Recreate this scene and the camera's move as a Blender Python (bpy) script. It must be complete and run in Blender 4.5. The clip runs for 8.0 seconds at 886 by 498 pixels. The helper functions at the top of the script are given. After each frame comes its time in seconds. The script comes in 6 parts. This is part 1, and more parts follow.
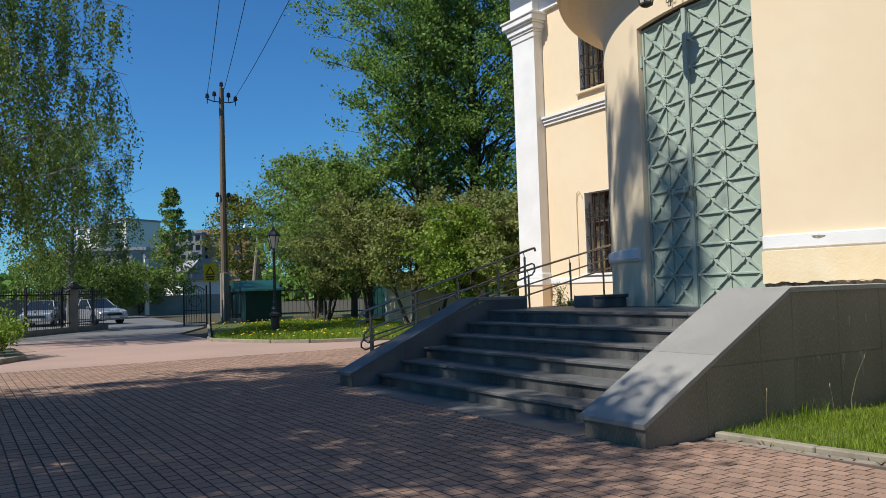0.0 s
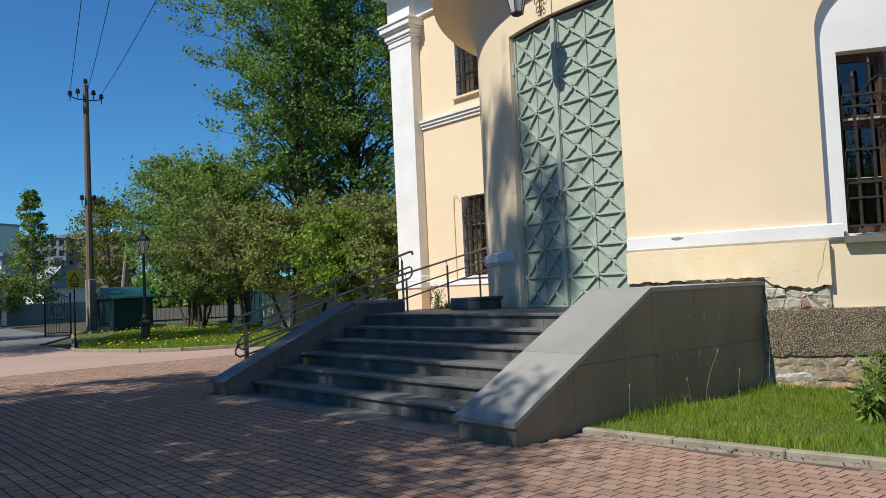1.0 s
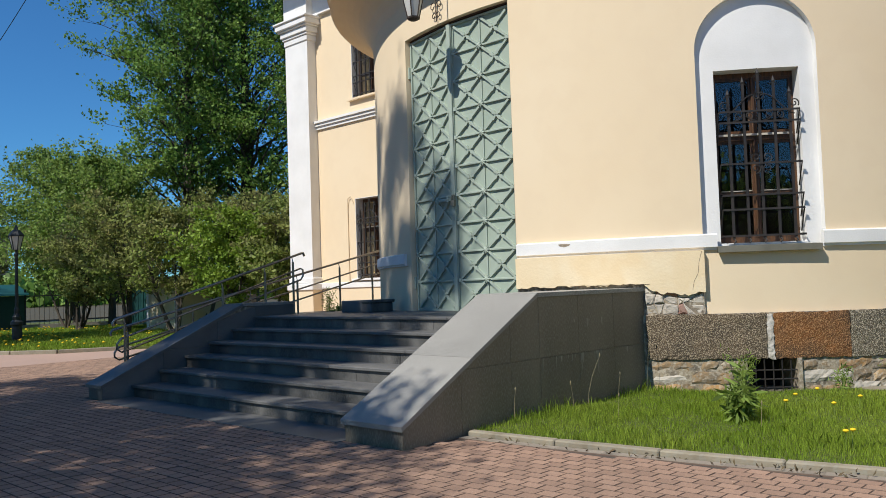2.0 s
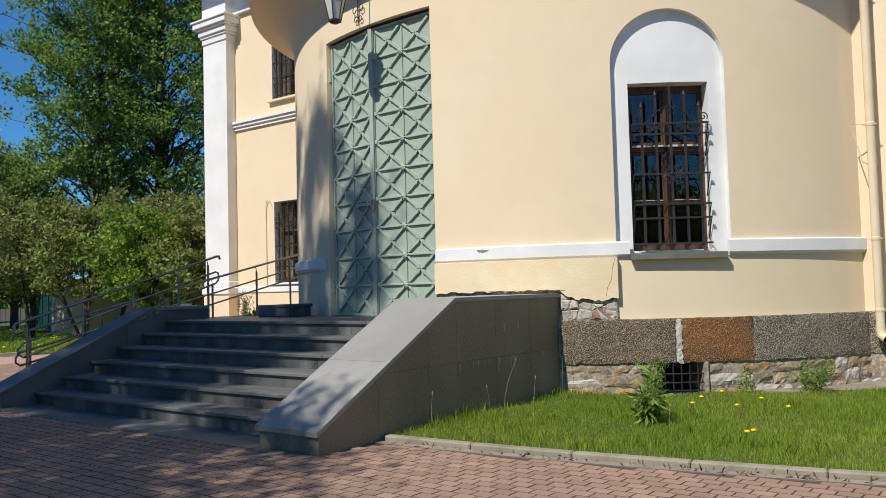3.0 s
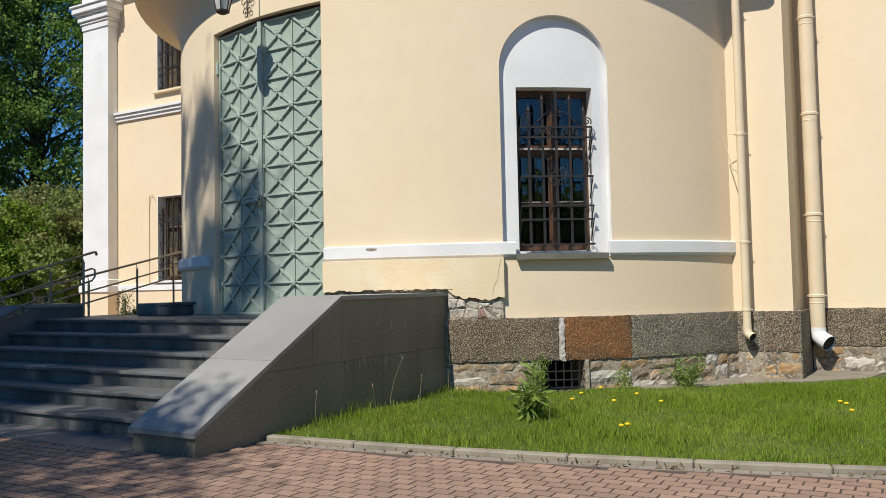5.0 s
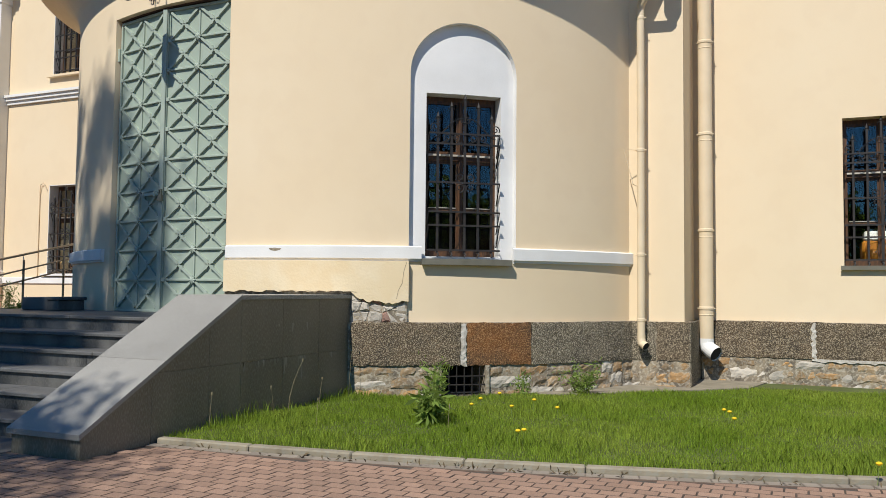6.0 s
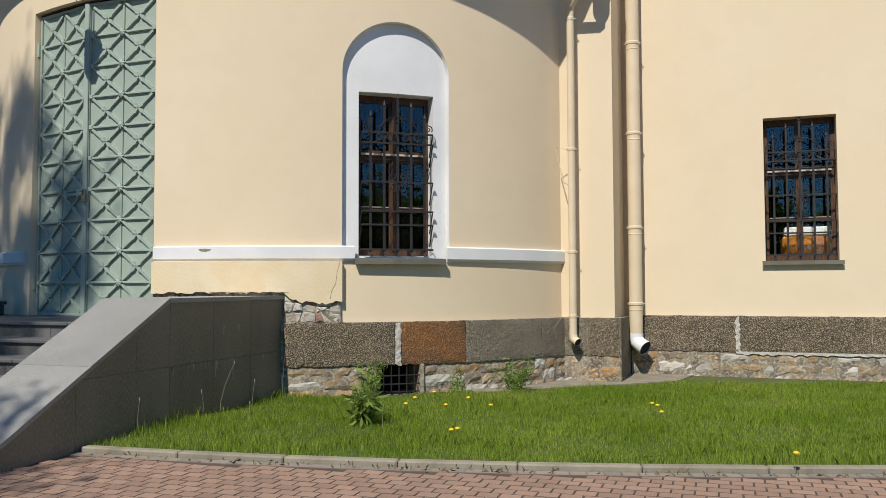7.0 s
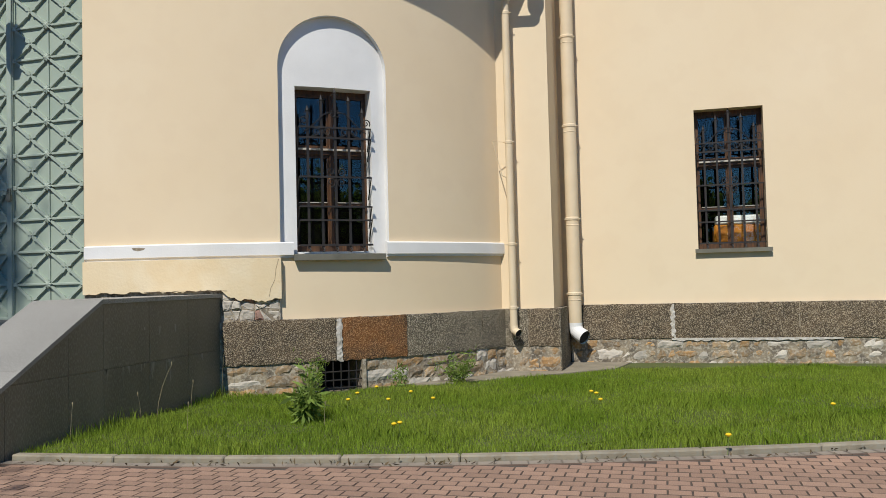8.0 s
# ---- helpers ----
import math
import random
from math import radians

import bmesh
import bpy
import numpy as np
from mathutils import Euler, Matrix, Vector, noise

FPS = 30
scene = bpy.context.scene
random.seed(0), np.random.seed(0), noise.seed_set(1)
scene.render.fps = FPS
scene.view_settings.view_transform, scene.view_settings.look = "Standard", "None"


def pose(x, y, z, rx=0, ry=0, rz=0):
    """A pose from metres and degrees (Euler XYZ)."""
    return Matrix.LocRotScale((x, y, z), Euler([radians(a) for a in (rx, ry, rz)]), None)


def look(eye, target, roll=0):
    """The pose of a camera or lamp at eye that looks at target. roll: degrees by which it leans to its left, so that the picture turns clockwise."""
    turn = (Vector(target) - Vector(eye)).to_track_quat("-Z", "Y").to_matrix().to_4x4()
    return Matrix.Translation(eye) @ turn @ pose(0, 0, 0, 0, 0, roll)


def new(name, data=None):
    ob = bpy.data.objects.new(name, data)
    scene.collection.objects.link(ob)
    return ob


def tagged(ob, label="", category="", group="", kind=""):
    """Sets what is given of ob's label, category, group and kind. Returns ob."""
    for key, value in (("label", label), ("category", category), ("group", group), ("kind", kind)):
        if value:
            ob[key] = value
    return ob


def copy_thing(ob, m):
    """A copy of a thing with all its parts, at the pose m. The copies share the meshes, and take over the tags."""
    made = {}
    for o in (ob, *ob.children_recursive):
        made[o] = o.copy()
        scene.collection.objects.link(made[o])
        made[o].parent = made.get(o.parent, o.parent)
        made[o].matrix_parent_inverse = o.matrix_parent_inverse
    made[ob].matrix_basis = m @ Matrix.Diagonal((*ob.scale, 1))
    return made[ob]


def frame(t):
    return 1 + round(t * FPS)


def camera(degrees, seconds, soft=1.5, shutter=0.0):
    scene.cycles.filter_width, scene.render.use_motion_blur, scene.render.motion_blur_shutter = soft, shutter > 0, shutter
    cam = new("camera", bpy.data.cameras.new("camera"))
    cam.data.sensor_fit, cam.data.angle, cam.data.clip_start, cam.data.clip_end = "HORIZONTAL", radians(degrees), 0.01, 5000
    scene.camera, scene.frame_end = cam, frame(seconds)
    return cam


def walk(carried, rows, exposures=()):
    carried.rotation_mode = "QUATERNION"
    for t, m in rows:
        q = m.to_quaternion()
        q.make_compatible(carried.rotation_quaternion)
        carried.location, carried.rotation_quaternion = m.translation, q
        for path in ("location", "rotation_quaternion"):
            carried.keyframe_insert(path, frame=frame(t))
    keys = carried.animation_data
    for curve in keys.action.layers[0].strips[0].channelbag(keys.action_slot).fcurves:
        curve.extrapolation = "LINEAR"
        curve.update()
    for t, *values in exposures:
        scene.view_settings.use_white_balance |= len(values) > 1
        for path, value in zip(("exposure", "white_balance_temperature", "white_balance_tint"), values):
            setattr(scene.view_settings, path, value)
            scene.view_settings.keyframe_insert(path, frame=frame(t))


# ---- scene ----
cam = camera(57.29, 8.0, soft=0.7)
ROWS = [
    (0.0, 5.124, -5.061, 1.416, 92.80, 1.80, 58.94),
    (0.5, 5.162, -5.040, 1.433, 92.73, 2.10, 55.27),
    (1.0, 5.179, -5.010, 1.424, 92.69, 2.62, 50.61),
    (2.5, 5.218, -4.972, 1.432, 92.68, 1.48, 40.30),
    (3.0, 5.228, -4.972, 1.419, 92.81, 1.51, 37.54),
    (3.5, 5.254, -4.946, 1.417, 92.70, 1.29, 34.72),
    (4.0, 5.259, -4.941, 1.407, 92.61, 1.08, 32.79),
    (5.5, 5.298, -4.907, 1.388, 92.76, 0.56, 27.39),
    (6.0, 5.300, -4.908, 1.397, 92.88, -0.54, 23.43),
    (6.5, 5.314, -4.910, 1.404, 92.93, -0.42, 21.06),
    (7.0, 5.342, -4.902, 1.431, 92.65, 0.18, 19.00),
    (7.5, 5.368, -4.905, 1.446, 92.10, 1.14, 16.17),
    (8.0, 5.368, -4.904, 1.431, 92.16, 1.45, 14.94),
]
walk(cam, [(t, pose(x, y, z, rx, ry, rz)) for t, x, y, z, rx, ry, rz in ROWS],
     [(0.0, 0.04), (2.5, 0.01), (5.5, -0.02), (7.0, -0.14), (8.0, -0.21)])

# ---- light ----
SUN_SIDE, SUN_UP = radians(-4.0), radians(50.0)
world = bpy.data.worlds.new("sky")
scene.world = world
world.use_nodes = True
wn = world.node_tree
sky = wn.nodes.new("ShaderNodeTexSky")
sky.sky_type, sky.sun_disc = "NISHITA", False
sky.sun_elevation, sky.sun_rotation = SUN_UP, radians(180.0) - SUN_SIDE
sky.air_density, sky.dust_density, sky.ozone_density = 1.0, 0.0, 1.5
tint = wn.nodes.new("ShaderNodeMixRGB")
tint.blend_type = "MULTIPLY"
tint.inputs[0].default_value, tint.inputs[2].default_value = 1.0, (0.35, 0.83, 1.28, 1)
wn.links.new(sky.outputs[0], tint.inputs[1])
wn.links.new(tint.outputs[0], wn.nodes["Background"].inputs[0])
wn.nodes["Background"].inputs[1].default_value = 0.088
lamp = bpy.data.lights.new("sun", "SUN")
lamp.energy, lamp.angle, lamp.color = 4.9, radians(0.53), (1.0, 0.965, 0.90)
sun = new("sun", lamp)
sun.matrix_world = look((40 * math.sin(SUN_SIDE), -40 * math.cos(SUN_SIDE), 40 * math.tan(SUN_UP)), (0, 0, 0))


# ---- materials ----
def material(name, colour, colour2=None, scale=4.0, rough=0.8, metal=0.0, bump=0.15, bump_scale=40.0, fleck=None, fleck_scale=200.0,
             fleck_amount=0.5, random_amount=0.0, stretch=(1, 1, 1), spec=0.4, island=False):
    """Two-scale procedural surface: broad blotches, fine flecks, fine relief, and a shade for each piece."""
    m = bpy.data.materials.new(name)
    m.use_nodes = True
    n, l = m.node_tree.nodes, m.node_tree.links
    b = n["Principled BSDF"]
    co = n.new("ShaderNodeTexCoord")
    mp = n.new("ShaderNodeMapping")
    mp.inputs["Scale"].default_value = stretch
    l.new(co.outputs["Object"], mp.inputs[0])
    big = n.new("ShaderNodeTexNoise")
    big.inputs["Scale"].default_value, big.inputs["Detail"].default_value = scale, 6.0
    l.new(mp.outputs[0], big.inputs["Vector"])
    ramp = n.new("ShaderNodeMapRange")
    ramp.inputs["From Min"].default_value, ramp.inputs["From Max"].default_value = 0.35, 0.65
    l.new(big.outputs["Fac"], ramp.inputs["Value"])
    mix = n.new("ShaderNodeMixRGB")
    mix.inputs[1].default_value = (*colour, 1)
    mix.inputs[2].default_value = (*(colour2 or tuple(c * 0.85 for c in colour)), 1)
    l.new(ramp.outputs[0], mix.inputs[0])
    out = mix.outputs[0]
    fine = n.new("ShaderNodeTexNoise")
    fine.inputs["Scale"].default_value, fine.inputs["Detail"].default_value = bump_scale, 4.0
    l.new(mp.outputs[0], fine.inputs["Vector"])
    if fleck:
        fl = n.new("ShaderNodeTexNoise")
        fl.inputs["Scale"].default_value, fl.inputs["Detail"].default_value = fleck_scale, 2.0
        l.new(mp.outputs[0], fl.inputs["Vector"])
        fr = n.new("ShaderNodeMapRange")
        fr.inputs["From Min"].default_value, fr.inputs["From Max"].default_value = 0.48, 0.62
        fr.inputs["To Max"].default_value = fleck_amount
        l.new(fl.outputs["Fac"], fr.inputs["Value"])
        m2 = n.new("ShaderNodeMixRGB")
        m2.inputs[2].default_value = (*fleck, 1)
        l.new(fr.outputs[0], m2.inputs[0])
        l.new(out, m2.inputs[1])
        out = m2.outputs[0]
    if random_amount:
        if island:
            src = n.new("ShaderNodeNewGeometry").outputs["Random Per Island"]
        else:
            src = n.new("ShaderNodeObjectInfo").outputs["Random"]
        rr = n.new("ShaderNodeMapRange")
        rr.inputs["To Min"].default_value, rr.inputs["To Max"].default_value = 1 - random_amount, 1 + random_amount
        l.new(src, rr.inputs["Value"])
        hv = n.new("ShaderNodeHueSaturation")
        l.new(rr.outputs[0], hv.inputs["Value"])
        l.new(out, hv.inputs["Color"])
        out = hv.outputs[0]
    l.new(out, b.inputs["Base Color"])
    b.inputs["Metallic"].default_value = metal
    b.inputs["Specular IOR Level"].default_value = spec
    rv = n.new("ShaderNodeMapRange")
    rv.inputs["To Min"].default_value, rv.inputs["To Max"].default_value = max(rough - 0.06, 0.02), min(rough + 0.08, 1)
    l.new(fine.outputs["Fac"], rv.inputs["Value"])
    l.new(rv.outputs[0], b.inputs["Roughness"])
    if bump:
        bp = n.new("ShaderNodeBump")
        bp.inputs["Strength"].default_value, bp.inputs["Distance"].default_value = bump, 0.01
        l.new(fine.outputs["Fac"], bp.inputs["Height"])
        l.new(bp.outputs[0], b.inputs["Normal"])
    return m


def leafy(name, colour, colour2, through_light=0.35, amount=0.35):
    """Foliage: a shade for each leaf, and some light let through."""
    m = material(name, colour, colour2, scale=0.6, rough=0.55, bump=0, random_amount=amount, island=True, spec=0.3)
    n, l = m.node_tree.nodes, m.node_tree.links
    b = n["Principled BSDF"]
    tr = n.new("ShaderNodeBsdfTranslucent")
    l.new(b.inputs["Base Color"].links[0].from_socket, tr.inputs[0])
    ms = n.new("ShaderNodeMixShader")
    ms.inputs[0].default_value = through_light
    l.new(b.outputs[0], ms.inputs[1])
    l.new(tr.outputs[0], ms.inputs[2])
    l.new(ms.outputs[0], n["Material Output"].inputs[0])
    return m


PLASTER = material("plaster_peach", (0.79, 0.65, 0.45), (0.77, 0.62, 0.415), scale=0.5, rough=0.9, bump=0.07, bump_scale=45, fleck=(0.74, 0.59, 0.40), fleck_scale=3.0, fleck_amount=0.25)
WHITE = material("white_paint", (0.80, 0.79, 0.76), (0.72, 0.71, 0.68), scale=1.5, rough=0.85, bump=0.15, bump_scale=50)
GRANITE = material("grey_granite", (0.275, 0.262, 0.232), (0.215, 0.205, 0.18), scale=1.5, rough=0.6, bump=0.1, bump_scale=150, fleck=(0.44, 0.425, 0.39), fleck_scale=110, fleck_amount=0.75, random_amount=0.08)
# Darker than the coping granite: the side's shade is put into the colour.
GRANITE_SIDE = material("cut_granite_shaded", (0.205, 0.175, 0.125), (0.125, 0.105, 0.072), scale=1.1, rough=0.55, bump=0.06, bump_scale=120, fleck=(0.30, 0.275, 0.225), fleck_scale=120, fleck_amount=0.45, random_amount=0.05, stretch=(1, 1, 0.25))
# Tread and riser stone, darkened so that deeper stair shade is in the colour.
STEP_TOP = material("step_granite", (0.125, 0.123, 0.118), (0.085, 0.084, 0.08), scale=2.0, rough=0.5, bump=0.06, bump_scale=120, fleck=(0.23, 0.225, 0.215), fleck_scale=160, fleck_amount=0.5, random_amount=0.12)
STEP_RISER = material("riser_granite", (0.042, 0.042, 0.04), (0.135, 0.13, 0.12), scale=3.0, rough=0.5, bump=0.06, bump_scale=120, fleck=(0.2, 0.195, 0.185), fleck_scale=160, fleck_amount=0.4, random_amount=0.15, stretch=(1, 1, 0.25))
PAVER = material("red_concrete_paver", (0.335, 0.205, 0.142), (0.27, 0.168, 0.118), scale=0.7, rough=0.9, bump=0.3, bump_scale=180, fleck=(0.43, 0.305, 0.22), fleck_scale=120, fleck_amount=0.5, random_amount=0.14)
PAVER_STUFF = material("red_concrete_pavers", (0.335, 0.205, 0.142), (0.27, 0.168, 0.118), scale=0.7, rough=0.9, bump=0.3, bump_scale=180, fleck=(0.43, 0.305, 0.22), fleck_scale=120, fleck_amount=0.5, random_amount=0.14, island=True)
SOIL = material("soil", (0.09, 0.07, 0.045), (0.06, 0.06, 0.03), scale=3, rough=0.95, bump=0.6, bump_scale=30)
SAND = material("joint_sand", (0.10, 0.08, 0.062), (0.075, 0.062, 0.05), scale=3, rough=0.95, bump=0.4, bump_scale=90)
KERB = material("kerb_concrete", (0.33, 0.285, 0.205), (0.235, 0.20, 0.14), scale=5, rough=0.9, bump=0.4, bump_scale=70, fleck=(0.28, 0.27, 0.22), fleck_scale=25, fleck_amount=0.5, random_amount=0.1)
ASPHALT = material("asphalt", (0.17, 0.165, 0.16), (0.13, 0.13, 0.125), scale=0.5, rough=0.9, bump=0.3, bump_scale=60)
GRASS = leafy("grass_blades", (0.215, 0.325, 0.03), (0.31, 0.40, 0.058), 0.45, 0.5)
DOOR_GREEN = material("sage_green_paint", (0.37, 0.43, 0.35), (0.33, 0.40, 0.32), scale=2.0, rough=0.5, bump=0.08, bump_scale=30, spec=0.4)
DOOR_EDGE = material("sage_green_straps", (0.39, 0.45, 0.37), (0.34, 0.40, 0.33), scale=6.0, rough=0.5, bump=0.1, bump_scale=50)
IRON = material("black_wrought_iron", (0.018, 0.017, 0.017), (0.034, 0.028, 0.024), scale=8, rough=0.6, metal=0.0, bump=0.1, bump_scale=80)
SPLIT = material("dark_split_granite", (0.105, 0.074, 0.045), (0.055, 0.042, 0.028), scale=3.5, rough=0.9, bump=1.0, bump_scale=55, fleck=(0.46, 0.37, 0.25), fleck_scale=76, fleck_amount=0.68, random_amount=0.1)
SPLIT_RED = material("rust_red_granite", (0.17, 0.066, 0.018), (0.065, 0.042, 0.026), scale=2.6, rough=0.9, bump=1.0, bump_scale=55, fleck=(0.46, 0.25, 0.11), fleck_scale=76, fleck_amount=0.7)
SPLIT_GREY = material("grey_split_granite", (0.115, 0.094, 0.062), (0.07, 0.058, 0.040), scale=3.5, rough=0.9, bump=1.0, bump_scale=55, fleck=(0.58, 0.50, 0.37), fleck_scale=76, fleck_amount=0.66, random_amount=0.1)
RUBBLE = material("rubble_stone", (0.39, 0.26, 0.135), (0.20, 0.165, 0.12), scale=7, rough=0.95, bump=1.0, bump_scale=24, fleck=(0.44, 0.39, 0.31), fleck_scale=26, fleck_amount=0.65, random_amount=0.28)
LIME = material("white_lime", (0.62, 0.58, 0.52), (0.42, 0.38, 0.32), scale=14, rough=0.95, bump=0.8, bump_scale=40)
MORTAR = material("lime_mortar", (0.36, 0.295, 0.205), (0.13, 0.11, 0.085), scale=5, rough=0.95, bump=1.0, bump_scale=26, fleck=(0.52, 0.46, 0.36), fleck_scale=24, fleck_amount=0.6)
PIPE_PAINT = material("cream_pipe_paint", (0.74, 0.605, 0.415), (0.69, 0.555, 0.37), scale=3, rough=0.6, bump=0.05, bump_scale=20)
GLASSY = material("window_glass", (0.02, 0.025, 0.03), (0.015, 0.02, 0.03), scale=1, rough=0.06, bump=0.0, spec=0.8)
FRAME_WOOD = material("brown_window_wood", (0.125, 0.056, 0.022), (0.05, 0.028, 0.016), scale=6, rough=0.5, bump=0.1, bump_scale=40, stretch=(6, 6, 1))
# Near-black stand-in for shade in rooms, cellar, door gap and pipe mouths.
DARK = material("interior_shade", (0.02, 0.02, 0.02), (0.015, 0.015, 0.015), rough=0.9, bump=0)


# ---- building helpers ----
def mesh_of(bm, name, smooth=False):
    me = bpy.data.meshes.new(name)
    bm.normal_update()
    bm.to_mesh(me)
    bm.free()
    if smooth:
        for f in me.polygons:
            f.use_smooth = True
    return me


def part(name, bm, mat, parent=None, label="", smooth=False):
    ob = new(name, mesh_of(bm, name, smooth) if isinstance(bm, bmesh.types.BMesh) else bm)
    if mat and not ob.data.materials:
        ob.data.materials.append(mat)
    if parent:
        ob.parent = parent
    if label:
        ob["label"] = label
    return ob


def thing(name, label, category, at=(0, 0, 0), rz=0.0, group="", kind=""):
    ob = new(name)
    ob.matrix_basis = pose(*at, 0, 0, rz)
    return tagged(ob, label, category, group, kind)


def structure(name, bm, mat, label, category="", smooth=False):
    return tagged(part(name, bm, mat, None, "", smooth), label, category, "", "structure")


def box(bm, x0, x1, y0, y1, z0, z1, m=None, bevel=0.0):
    vs = [bm.verts.new(v) for v in ((x0, y0, z0), (x1, y0, z0), (x1, y1, z0), (x0, y1, z0), (x0, y0, z1), (x1, y0, z1), (x1, y1, z1), (x0, y1, z1))]
    fs = [bm.faces.new([vs[i] for i in q]) for q in ((3, 2, 1, 0), (4, 5, 6, 7), (0, 1, 5, 4), (1, 2, 6, 5), (2, 3, 7, 6), (3, 0, 4, 7))]
    if bevel:
        es = list({e for f in fs for e in f.edges})
        r = bmesh.ops.bevel(bm, geom=es, offset=bevel, segments=1, affect="EDGES", profile=0.5)
        vs = list({v for f in r["faces"] for v in f.verts} | {v for v in vs if v.is_valid})
    if m is not None:
        bmesh.ops.transform(bm, matrix=m, verts=[v for v in vs if v.is_valid])
    return bm


def boxes(*args, bevel=0.0):
    bm = bmesh.new()
    for a in args:
        box(bm, *a, bevel=bevel)
    return bm


def prism(bm, outline, axis, a, b):
    """A solid from a 2D outline, drawn out along an axis (0, 1 or 2) from a to b."""
    def at(u, v, w):
        return ((w, u, v), (u, w, v), (u, v, w))[axis]
    lo = [bm.verts.new(at(u, v, a)) for u, v in outline]
    hi = [bm.verts.new(at(u, v, b)) for u, v in outline]
    n = len(outline)
    bm.faces.new(lo)
    bm.faces.new(list(reversed(hi)))
    for i in range(n):
        bm.faces.new((lo[i], hi[i], hi[(i + 1) % n], lo[(i + 1) % n]))
    bmesh.ops.recalc_face_normals(bm, faces=bm.faces)
    return bm


def tube(bm, points, radius, sides=8, caps=True):
    """A round bar along points; radius: one number or one for each point."""
    pts = [Vector(q) for q in points]
    rad = list(radius) if isinstance(radius, (list, tuple)) else [radius] * len(pts)
    rings = []
    ref = None
    for i, q in enumerate(pts):
        d = (pts[min(i + 1, len(pts) - 1)] - pts[max(i - 1, 0)]).normalized()
        if ref is None:
            ref = d.orthogonal().normalized()
        ref = (ref - d * ref.dot(d))
        ref = ref.normalized() if ref.length > 1e-6 else d.orthogonal().normalized()
        o = d.cross(ref)
        rings.append([bm.verts.new(q + (ref * math.cos(a) + o * math.sin(a)) * rad[i]) for a in (2 * math.pi * k / sides for k in range(sides))])
    for r0, r1 in zip(rings, rings[1:]):
        for k in range(sides):
            bm.faces.new((r0[k], r0[(k + 1) % sides], r1[(k + 1) % sides], r1[k]))
    if caps:
        bm.faces.new([bm.verts.new(v.co) for v in reversed(rings[0])])
        bm.faces.new([bm.verts.new(v.co) for v in rings[-1]])
    return bm


def lathe(bm, profile, sides=16, at=(0, 0, 0)):
    """A turned body from (radius, height) pairs."""
    rings = [[bm.verts.new((at[0] + r * math.cos(a), at[1] + r * math.sin(a), at[2] + z)) for a in (2 * math.pi * k / sides for k in range(sides))] for r, z in profile]
    for r0, r1 in zip(rings, rings[1:]):
        for k in range(sides):
            bm.faces.new((r0[k], r0[(k + 1) % sides], r1[(k + 1) % sides], r1[k]))
    bm.faces.new(list(reversed(rings[0])))
    bm.faces.new(rings[-1])
    return bm


# ---- the round apse ----
CX, CY, R = -2.224, 9.774, 5.873
FACADE = 8.46


def ring(th, r, z):
    a = radians(th)
    return (CX + r * math.sin(a), CY - r * math.cos(a), z)


def arc_solid(bm, th0, th1, step, profile):
    """A moulding on the round wall: a closed (radius, height) profile swept from th0 to th1 degrees."""
    n = max(1, math.ceil((th1 - th0) / step))
    rows = [[bm.verts.new(ring(th0 + (th1 - th0) * i / n, r, z)) for r, z in profile] for i in range(n + 1)]
    k = len(profile)
    for a, b in zip(rows, rows[1:]):
        for j in range(k):
            bm.faces.new((a[j], b[j], b[(j + 1) % k], a[(j + 1) % k]))
    bm.faces.new(list(reversed(rows[0])))
    bm.faces.new(rows[-1])
    bmesh.ops.recalc_face_normals(bm, faces=bm.faces)
    return bm


NICHE = (29.4, 43.8, 1.76, 4.28, 4.98)     # from, to, foot, spring and crown of the arched recess
DOOR = (-18.3, 4.9, 1.03, 5.42)
N_MID, N_HALF = (NICHE[0] + NICHE[1]) / 2, (NICHE[1] - NICHE[0]) / 2


def niche_top(th):
    u = max(0.0, 1 - ((th - N_MID) / N_HALF) ** 2)
    return NICHE[3] + (NICHE[4] - NICHE[3]) * math.sqrt(u)


